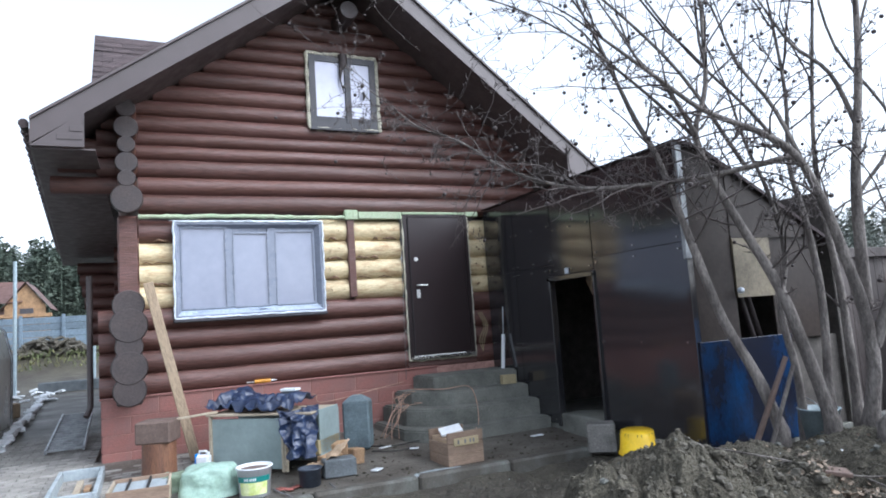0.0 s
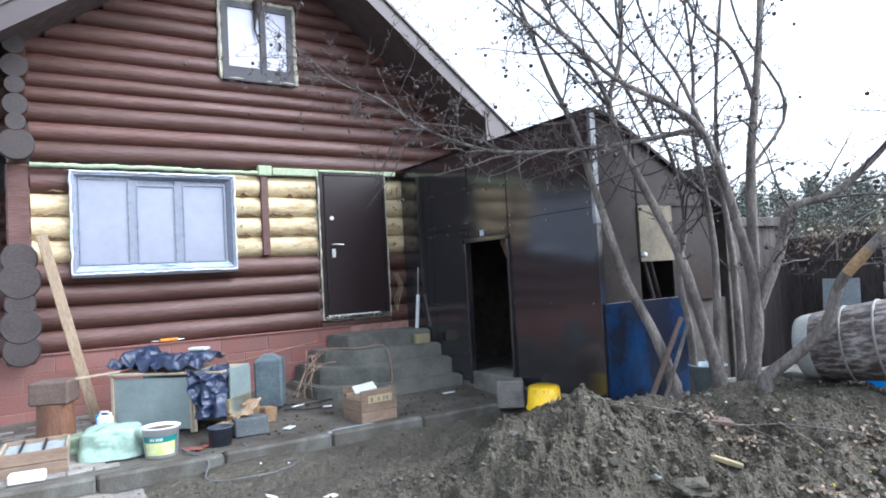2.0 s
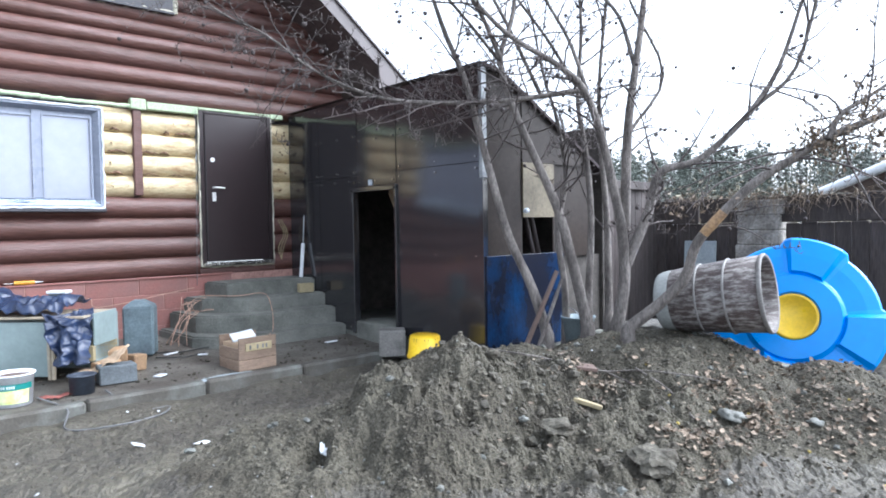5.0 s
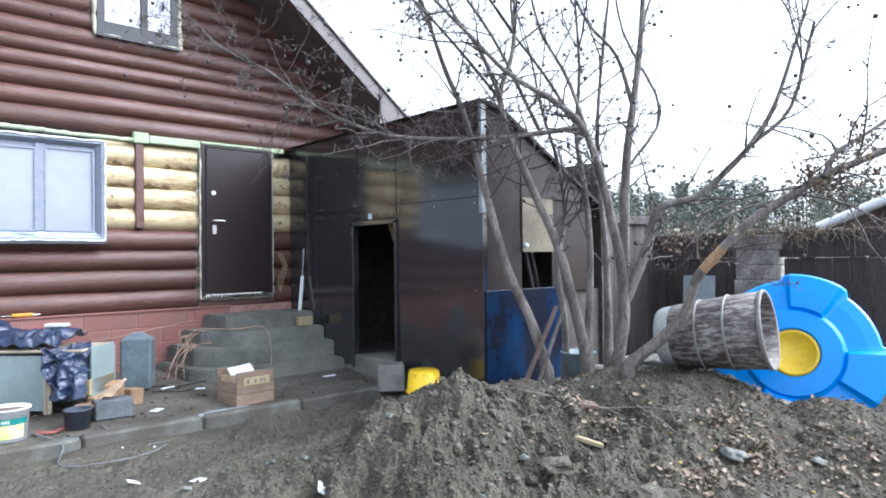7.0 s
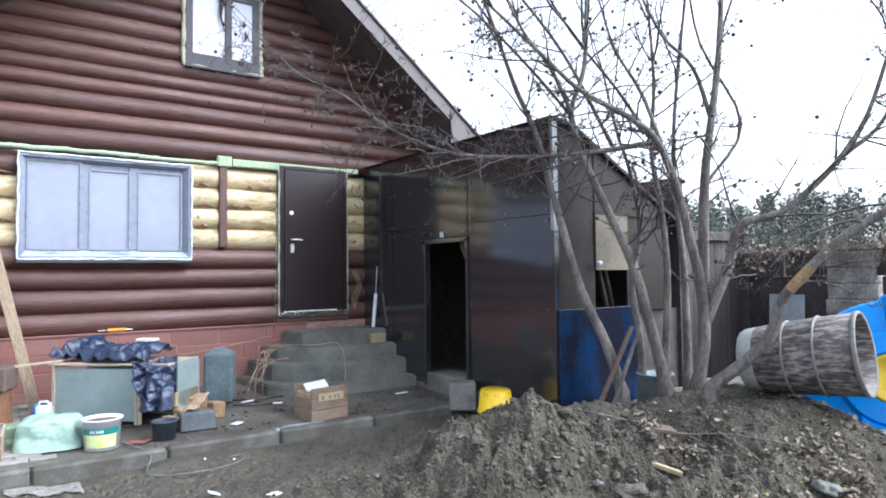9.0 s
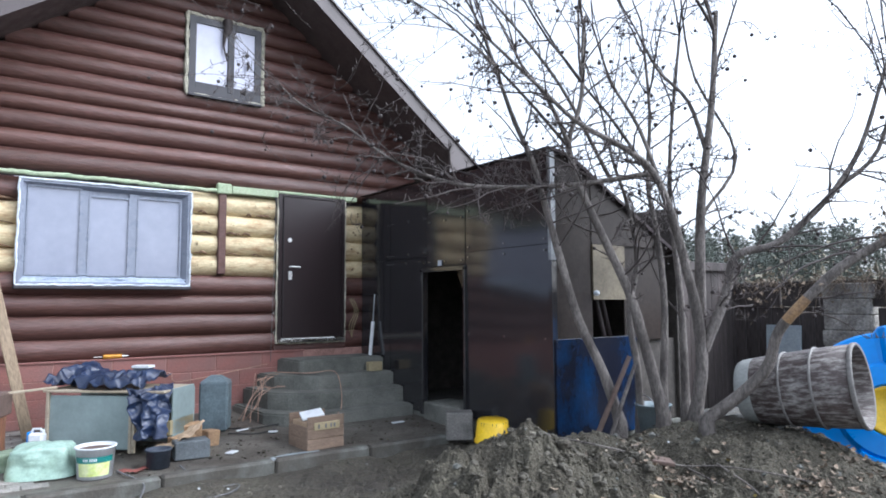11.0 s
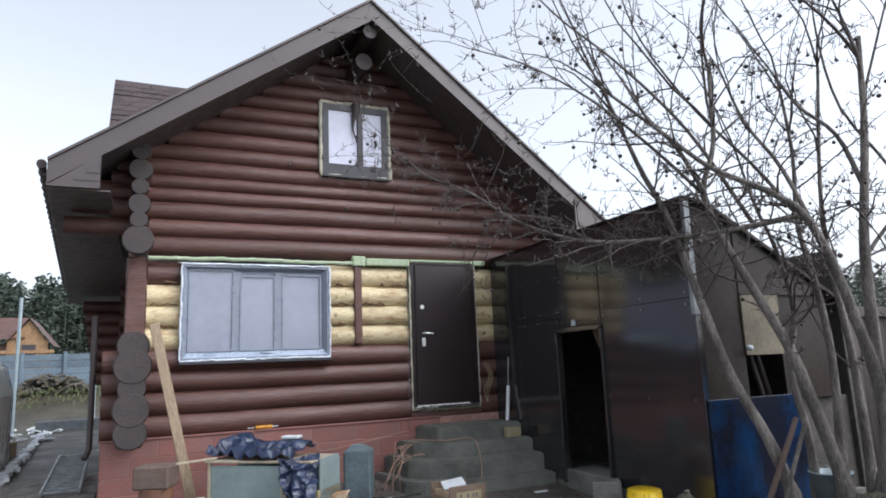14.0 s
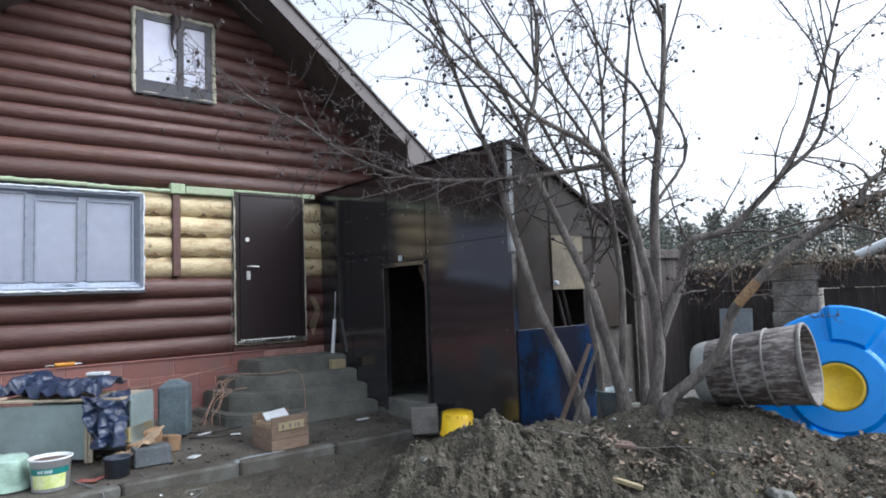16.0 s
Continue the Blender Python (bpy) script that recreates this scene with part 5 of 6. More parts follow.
thick(solo("paper_bag", cloth(24, 18, bag_point), M_CARD, "crumpled brown paper bag on the blocks", "bag"), 0.005)
solo("brick", Shape().box(-0.12, 0.12, -0.06, 0.06, 0, 0.17, 0.008, pose(2.24, -1.80, apron_z(-1.80), 0, 0, 20)), M_BRICK, "tan brick standing under the paper bag", "brick", "bricks by the cabinet")
solo("brick", Shape().box(-0.11, 0.11, -0.07, 0.07, 0, 0.13, 0.008, pose(2.38, -1.55, apron_z(-1.55) + 0.10, 8, 0, -10)), M_BRICK, "tan brick lying across another", "brick", "bricks by the cabinet")
solo("brick", Shape().box(-0.08, 0.08, -0.07, 0.07, 0, 0.16, 0.01, pose(2.55, -1.62, apron_z(-1.62) - 0.005, 0, 6, 25)), M_BRICK, "tan brick with a rounded corner", "brick", "bricks by the cabinet")
solo("brick", Shape().box(-0.12, 0.12, -0.07, 0.07, 0, 0.11, 0.008, pose(2.36, -1.55, apron_z(-1.55), 0, 0, 8)), M_BLOCK, "dark brick under a tan one", "brick", "bricks by the cabinet")
# cast stone post top
cs = Shape().box(-0.155, 0.155, -0.13, 0.13, 0, 0.54, 0.02)
cs.add([(-0.15, -0.125, 0.538), (0.15, -0.125, 0.538), (0.15, 0.125, 0.538), (-0.15, 0.125, 0.538), (-0.07, -0.03, 0.60), (0.04, -0.03, 0.60), (0.04, 0.1, 0.60), (-0.07, 0.1, 0.6)], [(0, 1, 5, 4), (1, 2, 6, 5), (2, 3, 7, 6), (3, 0, 4, 7), (4, 5, 6, 7)])
ob = solo("stone_block", cs, M_BLUEBLOCK, "upright blue-grey stone block with sloping top", "block")
ob.matrix_basis = pose(2.80, -0.98, apron_z(-0.98), 0, 0, -28)
# wooden crate with books
crate = placed("wooden_crate", "small brown wooden crate with papers in it", "crate", pose(3.30, -2.38, apron_z(-2.36), 0, 0, 4) @ Matrix.Diagonal((1, 1, 1.17, 1)))
for k in range(3):
    lpart("slat", Shape().box(0.0, 0.42, 0, 0.018, 0.002 + 0.096 * k, 0.094 + 0.096 * k, 0.004), M_CRATE, crate)
    lpart("slat", Shape().box(0.0, 0.42, 0.40, 0.418, 0.002 + 0.096 * k, 0.094 + 0.096 * k, 0.004), M_CRATE, crate)
for k in range(2):
    lpart("slat", Shape().box(0.0, 0.018, 0.02, 0.40, 0.002 + 0.1 * k, 0.098 + 0.1 * k, 0.004), M_CRATE, crate)
    lpart("slat", Shape().box(0.402, 0.42, 0.02, 0.40, 0.002 + 0.1 * k, 0.098 + 0.1 * k, 0.004), M_CRATE, crate)
lpart("base_board", Shape().box(0.01, 0.41, 0.01, 0.41, 0, 0.012, 0.003), M_CRATE, crate)
tag = lpart("tag_board", Shape().box(0.07, 0.36, -0.012, -0.001, 0.17, 0.235, 0.003), M_BEIGE, crate, "pale board with dark marks")
for x in (0.11, 0.19, 0.25, 0.29):
    lpart("mark_bar", Shape().box(x, x + 0.02, -0.015, -0.012, 0.185, 0.22, 0.001), M_CORD, tag)
solo("book", Shape().box(-0.12, 0.11, -0.09, 0.09, 0.0, 0.025, 0.003, pose(3.45, -2.16, apron_z(-2.1) + 0.305, 13, -9, -14)), M_WHITE, "white book lying on top of the crate", "book")
solo("paper_stack", Shape().box(0.03, 0.39, 0.03, 0.39, 0.015, 0.27, 0.004, pose(3.30, -2.38, apron_z(-2.36), 0, 0, 4)), M_CARD, "stack of papers inside the crate", "paper")
solo("concrete_block", Shape().box(-0.15, 0.15, -0.12, 0.12, -0.06, 0.24, 0.012, pose(5.02, -2.62, apron_z(-2.4) + 0.02, 0, 0, -35)), M_PAVER, "grey concrete block beside the annex doorway", "block")
yb = pail("yellow_bucket", "upturned yellow bucket with black drips", M_YELLOW, 4.78, -3.49, 0.31, 0.172, 0.20, (180 + 5, -3, 0), 0.90)
for k in range(16):
    a = k * 0.393 + 0.1 * math.sin(3 * k)
    lpart("drip", Shape().tube([(0.146 * math.cos(a), 0.146 * math.sin(a), 0.0), (0.151 * math.cos(a), 0.151 * math.sin(a), 0.05), (0.156 * math.cos(a), 0.156 * math.sin(a), 0.06 + 0.03 * (k % 4))], [0.01, 0.007, 0.003], 6), M_RUBBER, yb, "black drip")
# wood block and foam tube on the steps
solo("timber_block", Shape().box(-0.10, 0.10, -0.05, 0.05, 0, 0.12, 0.006, pose(4.98, -0.77, 0.562, 0, 0, -6)), M_BEIGE, "pale timber offcut on the steps", "block")
ft = placed("foam_tube", "thin grey rod with a white sleeve leaning on the annex wall", "tube", pose(5.10, -0.44, 0.742))
lpart("sleeve", Shape().tube([(0, 0, 0), (0.05, 0.01, 0.47)], 0.026, 12), M_WHITE, ft)
lpart("rod", Shape().tube([(0.05, 0.01, 0.47), (0.083, 0.025, 0.86)], 0.008, 8), M_ZINC, ft)
# orange wires and cords
wires = placed("wire_tangle", "tangle of orange cable beside the steps", "cable", pose(0, 0, 0))
kr = random.Random(3)
for k in range(9):
    a = Vector((3.22 + kr.uniform(-0.1, 0.25), -0.75 + kr.uniform(-0.2, 0.25), apron_z(-0.75) + 0.01))
    b = Vector((3.62 + kr.uniform(-0.1, 0.16), -0.45 + kr.uniform(-0.15, 0.2), 0.50 + kr.uniform(-0.1, 0.12)))
    mids = [a.lerp(b, t) + Vector((kr.gauss(0, 0.06), kr.gauss(-0.05, 0.06), 0.16 * math.sin(3.1 * t) + kr.gauss(0, 0.03))) for t in (0.3, 0.6, 0.85)]
    lpart("cable", Shape().tube(glide([a] + mids + [b], 5), 0.0038, 5), M_ORANGE, wires)
lpart("cable", Shape().tube(glide([(3.7, -0.42, 0.60), (4.05, -0.70, 0.585), (4.35, -0.80, 0.60), (4.33, -1.05, 0.46), (4.22, -1.30, 0.22), (4.05, -1.50, 0.06), (3.78, -2.1, 0.30)], 6), 0.0055, 6), M_ORANGE, wires)
lpart("cable", Shape().tube(glide([(2.05, -0.04, 0.56), (2.5, -0.05, 0.64), (2.62, -0.05, 0.52), (3.4, -0.05, 0.62), (3.75, -0.06, 0.67)], 6), 0.005, 5), M_ORANGE, wires)
cord = Shape().tube(glide([(1.6, -2.2, 0.04), (1.75, -2.56, -0.02), (1.7, -2.75, -0.13), (2.0, -2.95, -0.12), (2.35, -2.9, -0.12), (2.5, -2.72, -0.11), (2.25, -2.66, -0.1), (2.1, -2.3, 0.03)], 8), 0.008, 6)
solo("cord", cord, M_CORD, "grey cord trailing over the kerb", "cord")
dw = placed("door_cable", "thin cables hanging beside the entrance door", "cable", pose(0, 0, 0))
for k in range(3):
    lpart("cable", Shape().tube(glide([(4.98 + 0.03 * k, -0.03, 1.55), (5.05 + 0.03 * k, -0.06, 1.35), (4.97 + 0.04 * k, -0.05, 1.15), (5.02, -0.04, 0.98)], 5), 0.005, 5), M_BEIGE, dw)
solo("hanging_wire", Shape().tube([(3.845, -0.03, 3.0), (3.83, -0.03, 2.0), (3.80, -0.035, 0.7)], 0.004, 5), M_CORD, "thin wire hanging beside the door frame", "wire")

# ---- left of the house ----
grate = placed("metal_grate", "rusty metal floor grate lying on the pavers", "grate", pose(-0.62, 1.15, 0.14, 3, 0, 2))
for x in (0, 0.42):
    lpart("rail", Shape().box(x, x + 0.03, 0, 3.0, 0, 0.05, 0.004), M_ZINC, grate)
for k in range(16):
    lpart("bar", Shape().box(0.03, 0.42, 0.05 + k * 0.19, 0.08 + k * 0.19, 0.01, 0.04, 0.004), M_ZINC, grate)
pbox = placed("planter_box", "open frame of pale planks with scraps inside", "box", pose(-0.28, -1.75, apron_z(-1.5) + 0.002, 1, 0, 0))
for x0, x1, y0, y1 in ((0, 0.04, 0, 1.2), (0.38, 0.42, 0, 1.2), (0.04, 0.38, 1.16, 1.2), (0.04, 0.38, 0, 0.04)):
    lpart("board", Shape().box(x0, x1, y0, y1, -0.02, 0.13, 0.005), M_SLATE, pbox)
lpart("scrap", Shape().box(0.18, 0.24, 0.2, 1.0, 0.0, 0.05, 0.005), M_LATH, pbox)
lpart("scrap", Shape().box(0.27, 0.33, 0.5, 0.7, 0.0, 0.06, 0.005), M_BRICK, pbox)
crt = placed("tool_box", "low brown board box with pale corners", "box", pose(0.22, -2.12, apron_z(-2.1), 0, 0, -4))
for k in range(2):
    lpart("board", Shape().box(0.0, 0.5, 0, 0.02, 0.105 * k, 0.10 + 0.105 * k, 0.004), M_CRATE, crt)
    lpart("board", Shape().box(0.0, 0.5, 0.55, 0.57, 0.105 * k, 0.10 + 0.105 * k, 0.004), M_CRATE, crt)
for x in (0.0, 0.48):
    lpart("side_board", Shape().box(x, x + 0.02, 0.02, 0.55, 0, 0.2, 0.004), M_LATH, crt)
lpart("lid", Shape().box(0.03, 0.47, 0.02, 0.55, 0.15, 0.17, 0.003), M_SLATE, crt, "grey inner board")
for x in (0.15, 0.32):
    lpart("bar", Shape().tube([(x, 0.02, 0.19), (x, 0.55, 0.19)], 0.012, 6), M_RUBBER, crt)
solo("foam_piece", Shape().box(-0.13, 0.13, -0.06, 0.06, 0, 0.08, 0.012, pose(0.43, -2.24, apron_z(-2.24), 0, 0, -8)), M_WHITE, "white foam offcut on the kerb", "offcut")
solo("timber_cube", Shape().box(-0.15, 0.15, -0.15, 0.15, 0, 0.3, 0.02, pose(-2.0, 7.6, 0.05, 0, 0, 25)), M_WOOD, "pale timber cube by the path", "block")
foil = Shape()
for k in range(40):
    y = 2.2 + k * 0.27
    x = -1.32 - (y - 2.65) * 0.066
    foil.box(-0.1 * rng.uniform(0.5, 1.1), 0.1 * rng.uniform(0.4, 1.1), -0.15, 0.15, 0, 0.05 * rng.uniform(0.6, 1.4), 0.015, pose(x + rng.uniform(-0.03, 0.03), y, 0.10, rng.uniform(-6, 6), rng.uniform(-9, 9), rng.uniform(-14, 14)))
tagged(solo("foil_strip", foil, M_SNOW, "ragged white strip along the path edge", "strip"), kind="stuff")
solo("edge_beam", Shape().box(-2.45, -0.3, 14.9, 15.2, -0.1, 0.35, 0.02), M_BLOCK, "dark beam across the end of the path", "beam")
litter = Shape()
for k in range(60):
    litter.box(-0.12, 0.12, -0.08, 0.08, 0, 0.05, 0.01, pose(rng.uniform(-4.5, -1.6), rng.uniform(11, 19), 0.06, rng.uniform(-20, 20), rng.uniform(-20, 20), rng.uniform(0, 180)))
tagged(solo("litter", litter, M_SNOW, "scattered pale scraps in the yard", "litter"), kind="stuff")
# greenhouse end
gh = thing("greenhouse", "arched greenhouse of milky polycarbonate", "greenhouse", (-3.4, 4, 0))
prof = [(-1.5, 0.0), (-1.5, 1.3), (-1.38, 1.8), (-1.0, 2.15), (-0.5, 2.35), (0, 2.42), (0.5, 2.35), (1.0, 2.15), (1.38, 1.8), (1.5, 1.3), (1.5, 0)]
sh = Shape()
sh.add([(x - 3.29, y, z) for y in (1.2, 6.3) for x, z in prof], [(i, i + 1, 12 + i, 11 + i) for i in range(10)] + [tuple(range(11)), tuple(reversed(range(11, 22)))])
part("cover", sh, M_POLY, gh)
for y in (1.2, 2.9, 4.6, 6.32):
    part("rib", Shape().tube([(x * 1.01 - 3.29, y, z + 0.01) for x, z in prof], 0.025, 6), M_ZINC, gh)
# blue fence, wood pile, post, neighbour
bf = thing("blue_fence", "weathered blue-grey plank fence on the bank", "fence", (-6, 21.4, 1))
for k in range(5):
    part("plank", Shape().box(-16, -0.6, 21.36, 21.4, 1.30 + 0.26 * k, 1.545 + 0.26 * k, 0.008), M_FARBLUE, bf)
for k in range(11):
    part("post", Shape().box(-15.5 + k * 1.45, -15.38 + k * 1.45, 21.27, 21.36, 0.9, 2.68, 0.01), M_FARBLUE, bf)
pile = Shape()
for k in range(150):
    a = rng.uniform(0, 1)
    x = -3.9 + 2.7 * a
    top = 1.25 + 0.55 * math.sin(3.14 * min(1, a * 1.1))
    z = rng.uniform(1.15, max(1.2, top))
    d = Vector((rng.gauss(0, 1), rng.gauss(0, 0.5), rng.gauss(0, 0.3))).normalized() * 0.2
    p = Vector((x, 20.3 + rng.uniform(-0.5, 0.4), z))
    pile.tube([p - d, p + d], rng.uniform(0.04, 0.09), 6)
tagged(solo("log_pile", pile, M_CLOD, "heap of dark split firewood by the fence", "firewood"), kind="stuff")
turf = Shape()
tr = random.Random(23)
for _ in range(1500):
    x, y = tr.uniform(-6.5, -0.9), tr.uniform(18.6, 21.2)
    z, h = height(x, y), tr.uniform(0.05, 0.16)
    a = tr.uniform(0, 6.28)
    turf.add([(x - 0.03 * math.cos(a), y - 0.03 * math.sin(a), z - 0.01), (x + 0.03 * math.cos(a), y + 0.03 * math.sin(a), z - 0.01), (x + tr.gauss(0, 0.04), y + tr.gauss(0, 0.04), z + h)], [(0, 1, 2)])
solo("grass_bank", turf, mat("late_grass", (0.075, 0.105, 0.035), 0.8, vary=0.3, scale=2, bump=0, second=(0.12, 0.11, 0.05), island=0.3), "patch of late green grass on the bank", "grass", kind="stuff")
lp = thing("lamp_post", "pale blue post with a dark bracket", "post", (-1.05, 16.4, 0))
part("post", Shape().box(-1.12, -0.97, 16.33, 16.48, 0.0, 2.75, 0.01), M_PAIL, lp)
part("bracket", Shape().box(-1.2, -0.95, 16.28, 16.5, 2.2, 2.28, 0.01), M_RUBBER, lp)
part("cap", Shape().lathe([(0.14, 2.75), (0.12, 2.8), (0.02, 3.05), (0, 3.06)], 12, Matrix.Translation((-1.05, 16.4, 0))), M_ZINC, lp)
solo("mast", Shape().tube([(-2.9, 14, 0), (-2.9, 14, 4.0)], 0.05, 8), M_PAIL, "thin pale mast behind the greenhouse", "mast")
nb = thing("neighbour_house", "far brown-roofed timber house with a honey-coloured gable", "house", (-9, 52, 1))
part("wall", Shape().box(-15, -7.4, 51, 57, 1.0, 4.4), M_FARROOF, nb)
part("gable_wall", Shape().prism([(-7.6, 1.0), (-4.9, 1.0), (-4.9, 4.6), (-6.2, 6.3), (-7.6, 4.6)], 0, 0.3, Matrix.Translation((0, 50.9, 0)) @ Matrix.Rotation(radians(90), 4, "X")), M_FARWOOD, nb)
part("roof", Shape().add([(-15.5, 50.4, 4.5), (-6.4, 50.4, 4.9), (-6.4, 53.5, 6.7), (-13.0, 53.5, 6.8)], [(0, 1, 2, 3)]).add([(-7.9, 50.3, 4.3), (-6.2, 50.3, 6.45), (-6.2, 55, 6.45), (-7.9, 55, 4.3)], [(0, 1, 2, 3)]).add([(-4.5, 50.3, 4.3), (-6.2, 50.3, 6.45), (-6.2, 55, 6.45), (-4.5, 55, 4.3)], [(3, 2, 1, 0)]), M_FARROOF, nb)
part("porch", Shape().box(-8.5, -4.4, 49.6, 50.2, 3.7, 3.95).box(-8.4, -8.2, 49.7, 49.9, 1, 3.7).box(-4.7, -4.5, 49.7, 49.9, 1, 3.7), M_FARWOOD, nb)
part("window", Shape().box(-6.6, -5.7, 50.5, 50.58, 3.2, 4.4), M_FRAME, nb)

for o in nb.children:
    o.location.x -= 1.6

# ---- right of the heap ----
drum_a, drum_b = Vector((6.08, -5.37, 0.69)), Vector((6.26, -6.27, 0.81))
dz = (drum_b - drum_a)
ln = dz.length
zx = dz.normalized()
xx = zx.cross(Vector((0, 0, 1))).normalized()
dm4 = Matrix((xx, zx.cross(xx), zx)).transposed().to_4x4()
drum = new("drum")
drum.matrix_basis = Matrix.Translation(drum_a) @ dm4
tagged(drum, "worn brown drum lying on its side, its mouth open", "drum")
lpart("body", Shape().lathe([(0.278, 0.16 * ln), (0.292, 0.3 * ln), (0.318, 0.65 * ln), (0.334, ln), (0.316, ln), (0.30, 0.65 * ln), (0.25, 0.1 * ln), (0.0, 0.08 * ln)], 40), M_BARREL, drum)
lpart("bottom", Shape().lathe([(0.0, 0.0), (0.20, 0.0), (0.25, 0.02), (0.268, 0.06), (0.278, 0.165 * ln)], 40), M_PALE, drum, "pale worn drum bottom")
for q, r in ((0.42, 0.300), (0.68, 0.320)):
    lpart("hoop", Shape().lathe([(r - 0.004, q * ln - 0.012), (r + 0.012, q * ln - 0.006), (r + 0.012, q * ln + 0.006), (r - 0.002, q * ln + 0.012)], 40), M_HOOP, drum, "pale rib")
lpart("rim", Shape().lathe([(0.330, 0.965 * ln), (0.342, 0.975 * ln), (0.342, 1.0 * ln), (0.334, 1.010 * ln), (0.318, 1.002 * ln)], 40), M_HOOP, drum, "pale rolled rim")
# big blue plastic wheel-shaped lid
face = Vector((-0.93, -0.34, 0.30)).normalized()
side = Vector((0, 0, 1)).cross(face).normalized()
wm = Matrix((side, face.cross(side), face)).transposed().to_4x4()
lid = new("sandbox_cover")
lid.matrix_basis = Matrix.Translation((7.13, -6.14, 0.50)) @ wm @ pose(0, 0, 0, 0, 0, 9)
tagged(lid, "big round bright blue plastic cover with a yellow centre", "cover")
SEG, PER = 8, 12


def petal_radius(k):
    return 0.775 if k % 2 else 0.725


sh = Shape()
rings = (0.22, 0.235, 0.40, 0.42, 0.44, 0.60, 0.72, 0.76, 1.0)
verts, na = [], SEG * PER
for ri, rr in enumerate(rings):
    for k in range(na):
        a = 2 * math.pi * k / na
        pk = (k // PER)
        edge = min(k % PER, PER - 1 - k % PER)
        lift = (0.055 if pk % 2 else 0.0) * min(1, (edge + 0.0) / 1.0 + 0.15)
        outer = petal_radius(pk) if rr > 0.7 else None
        if rr == 1.0:
            r, z = petal_radius(pk) - 0.01, -0.14
        elif rr > 0.7:
            r, z = petal_radius(pk) * (0.97 if rr < 0.74 else 1.0), (0.0 if rr < 0.74 else -0.02) + lift
        elif rr > 0.5:
            r, z = rr, 0.02 + lift
        elif rr > 0.41:
            r, z = rr, (0.05 if rr < 0.43 else 0.03) + lift * (rr > 0.43)
        else:
            r, z = rr, {0.22: 0.055, 0.235: 0.085, 0.40: 0.075}[rr]
        verts.append((r * math.cos(a), r * math.sin(a), z))
sh.add(verts, [(i * na + k, i * na + (k + 1) % na, (i + 1) * na + (k + 1) % na, (i + 1) * na + k) for i in range(len(rings) - 1) for k in range(na)], None, False)
lpart("shell", sh, M_DISC, lid)
lpart("centre", Shape().lathe([(0.0, 0.066), (0.18, 0.066), (0.19, 0.078), (0.215, 0.078), (0.222, 0.05)], 40), M_YELLOW, lid, "yellow round centre")
lpart("back", Shape().lathe([(0.0, -0.04), (0.70, -0.04)], 32), M_DISC, lid)
# leaning poles, pail, slab
for a, b, r in (((5.27, -4.36, 0.15), (5.56, -4.57, 0.97), 0.026), ((5.35, -4.46, 0.15), (5.59, -4.61, 0.90), 0.020)):
    solo("pole", Shape().tube([a, b], [r, r * 0.85], 10), M_BARK if r < 0.025 else M_STUMPTOP, "round wooden pole leaning on the apple tree", "pole", "poles at the tree")
pail("metal_pail", "pale blue enamel pail behind the tree", M_PAIL, 5.96, -4.52, height(5.96, -4.52) - 0.01, 0.165, 0.27, (0, 0, 60), 0.8, 0.09)
solo("slate_board", Shape().box(-0.02, 0.02, 0, 0.46, 0, 1.1, 0.004, pose(9.40, -4.28, 0.05, 0, 4, 0)), M_SLATE, "pale grey board leaning on the fence", "board")
grass = Shape()
gr = random.Random(17)
for k in range(420):
    y = gr.uniform(-9.5, -3.4)
    if gr.random() < 0.5:
        y = gr.gauss(-5.1, 0.5)
    p = Vector((9.50 + gr.uniform(-0.03, 0.05), y, 1.72 + gr.uniform(-0.05, 0.04)))
    q = p + Vector((gr.uniform(-0.08, 0.0), gr.gauss(0, 0.09), gr.uniform(-0.1, 0.12)))
    e = q + Vector((gr.uniform(-0.06, 0.0), gr.gauss(0, 0.08), gr.uniform(-0.22, 0.0)))
    grass.tube([p, q, e], [0.005, 0.004, 0.002], 4, False)
tagged(solo("dry_grass", grass, M_LEAF, "dry brown grass hanging over the fence", "grass"), kind="stuff")
# hut beyond the fence
hut = thing("hut", "low hut beyond the fence with a white roof edge", "hut", (16, -7, 0))
part("wall", Shape().box(14.2, 18, -12, -4.6, -0.1, 1.9), M_FENCE, hut)
part("roof", Shape().add([(13.8, -4.2, 1.95), (13.8, -12, 5.1), (18.5, -12, 5.1), (18.5, -4.2, 1.95)], [(0, 1, 2, 3)]), M_FARROOF, hut)
part("roof_edge", Shape().tube([(13.8, -4.2, 1.92), (13.8, -12, 5.07)], 0.09, 6), M_WHITE, hut, "white roof edge")

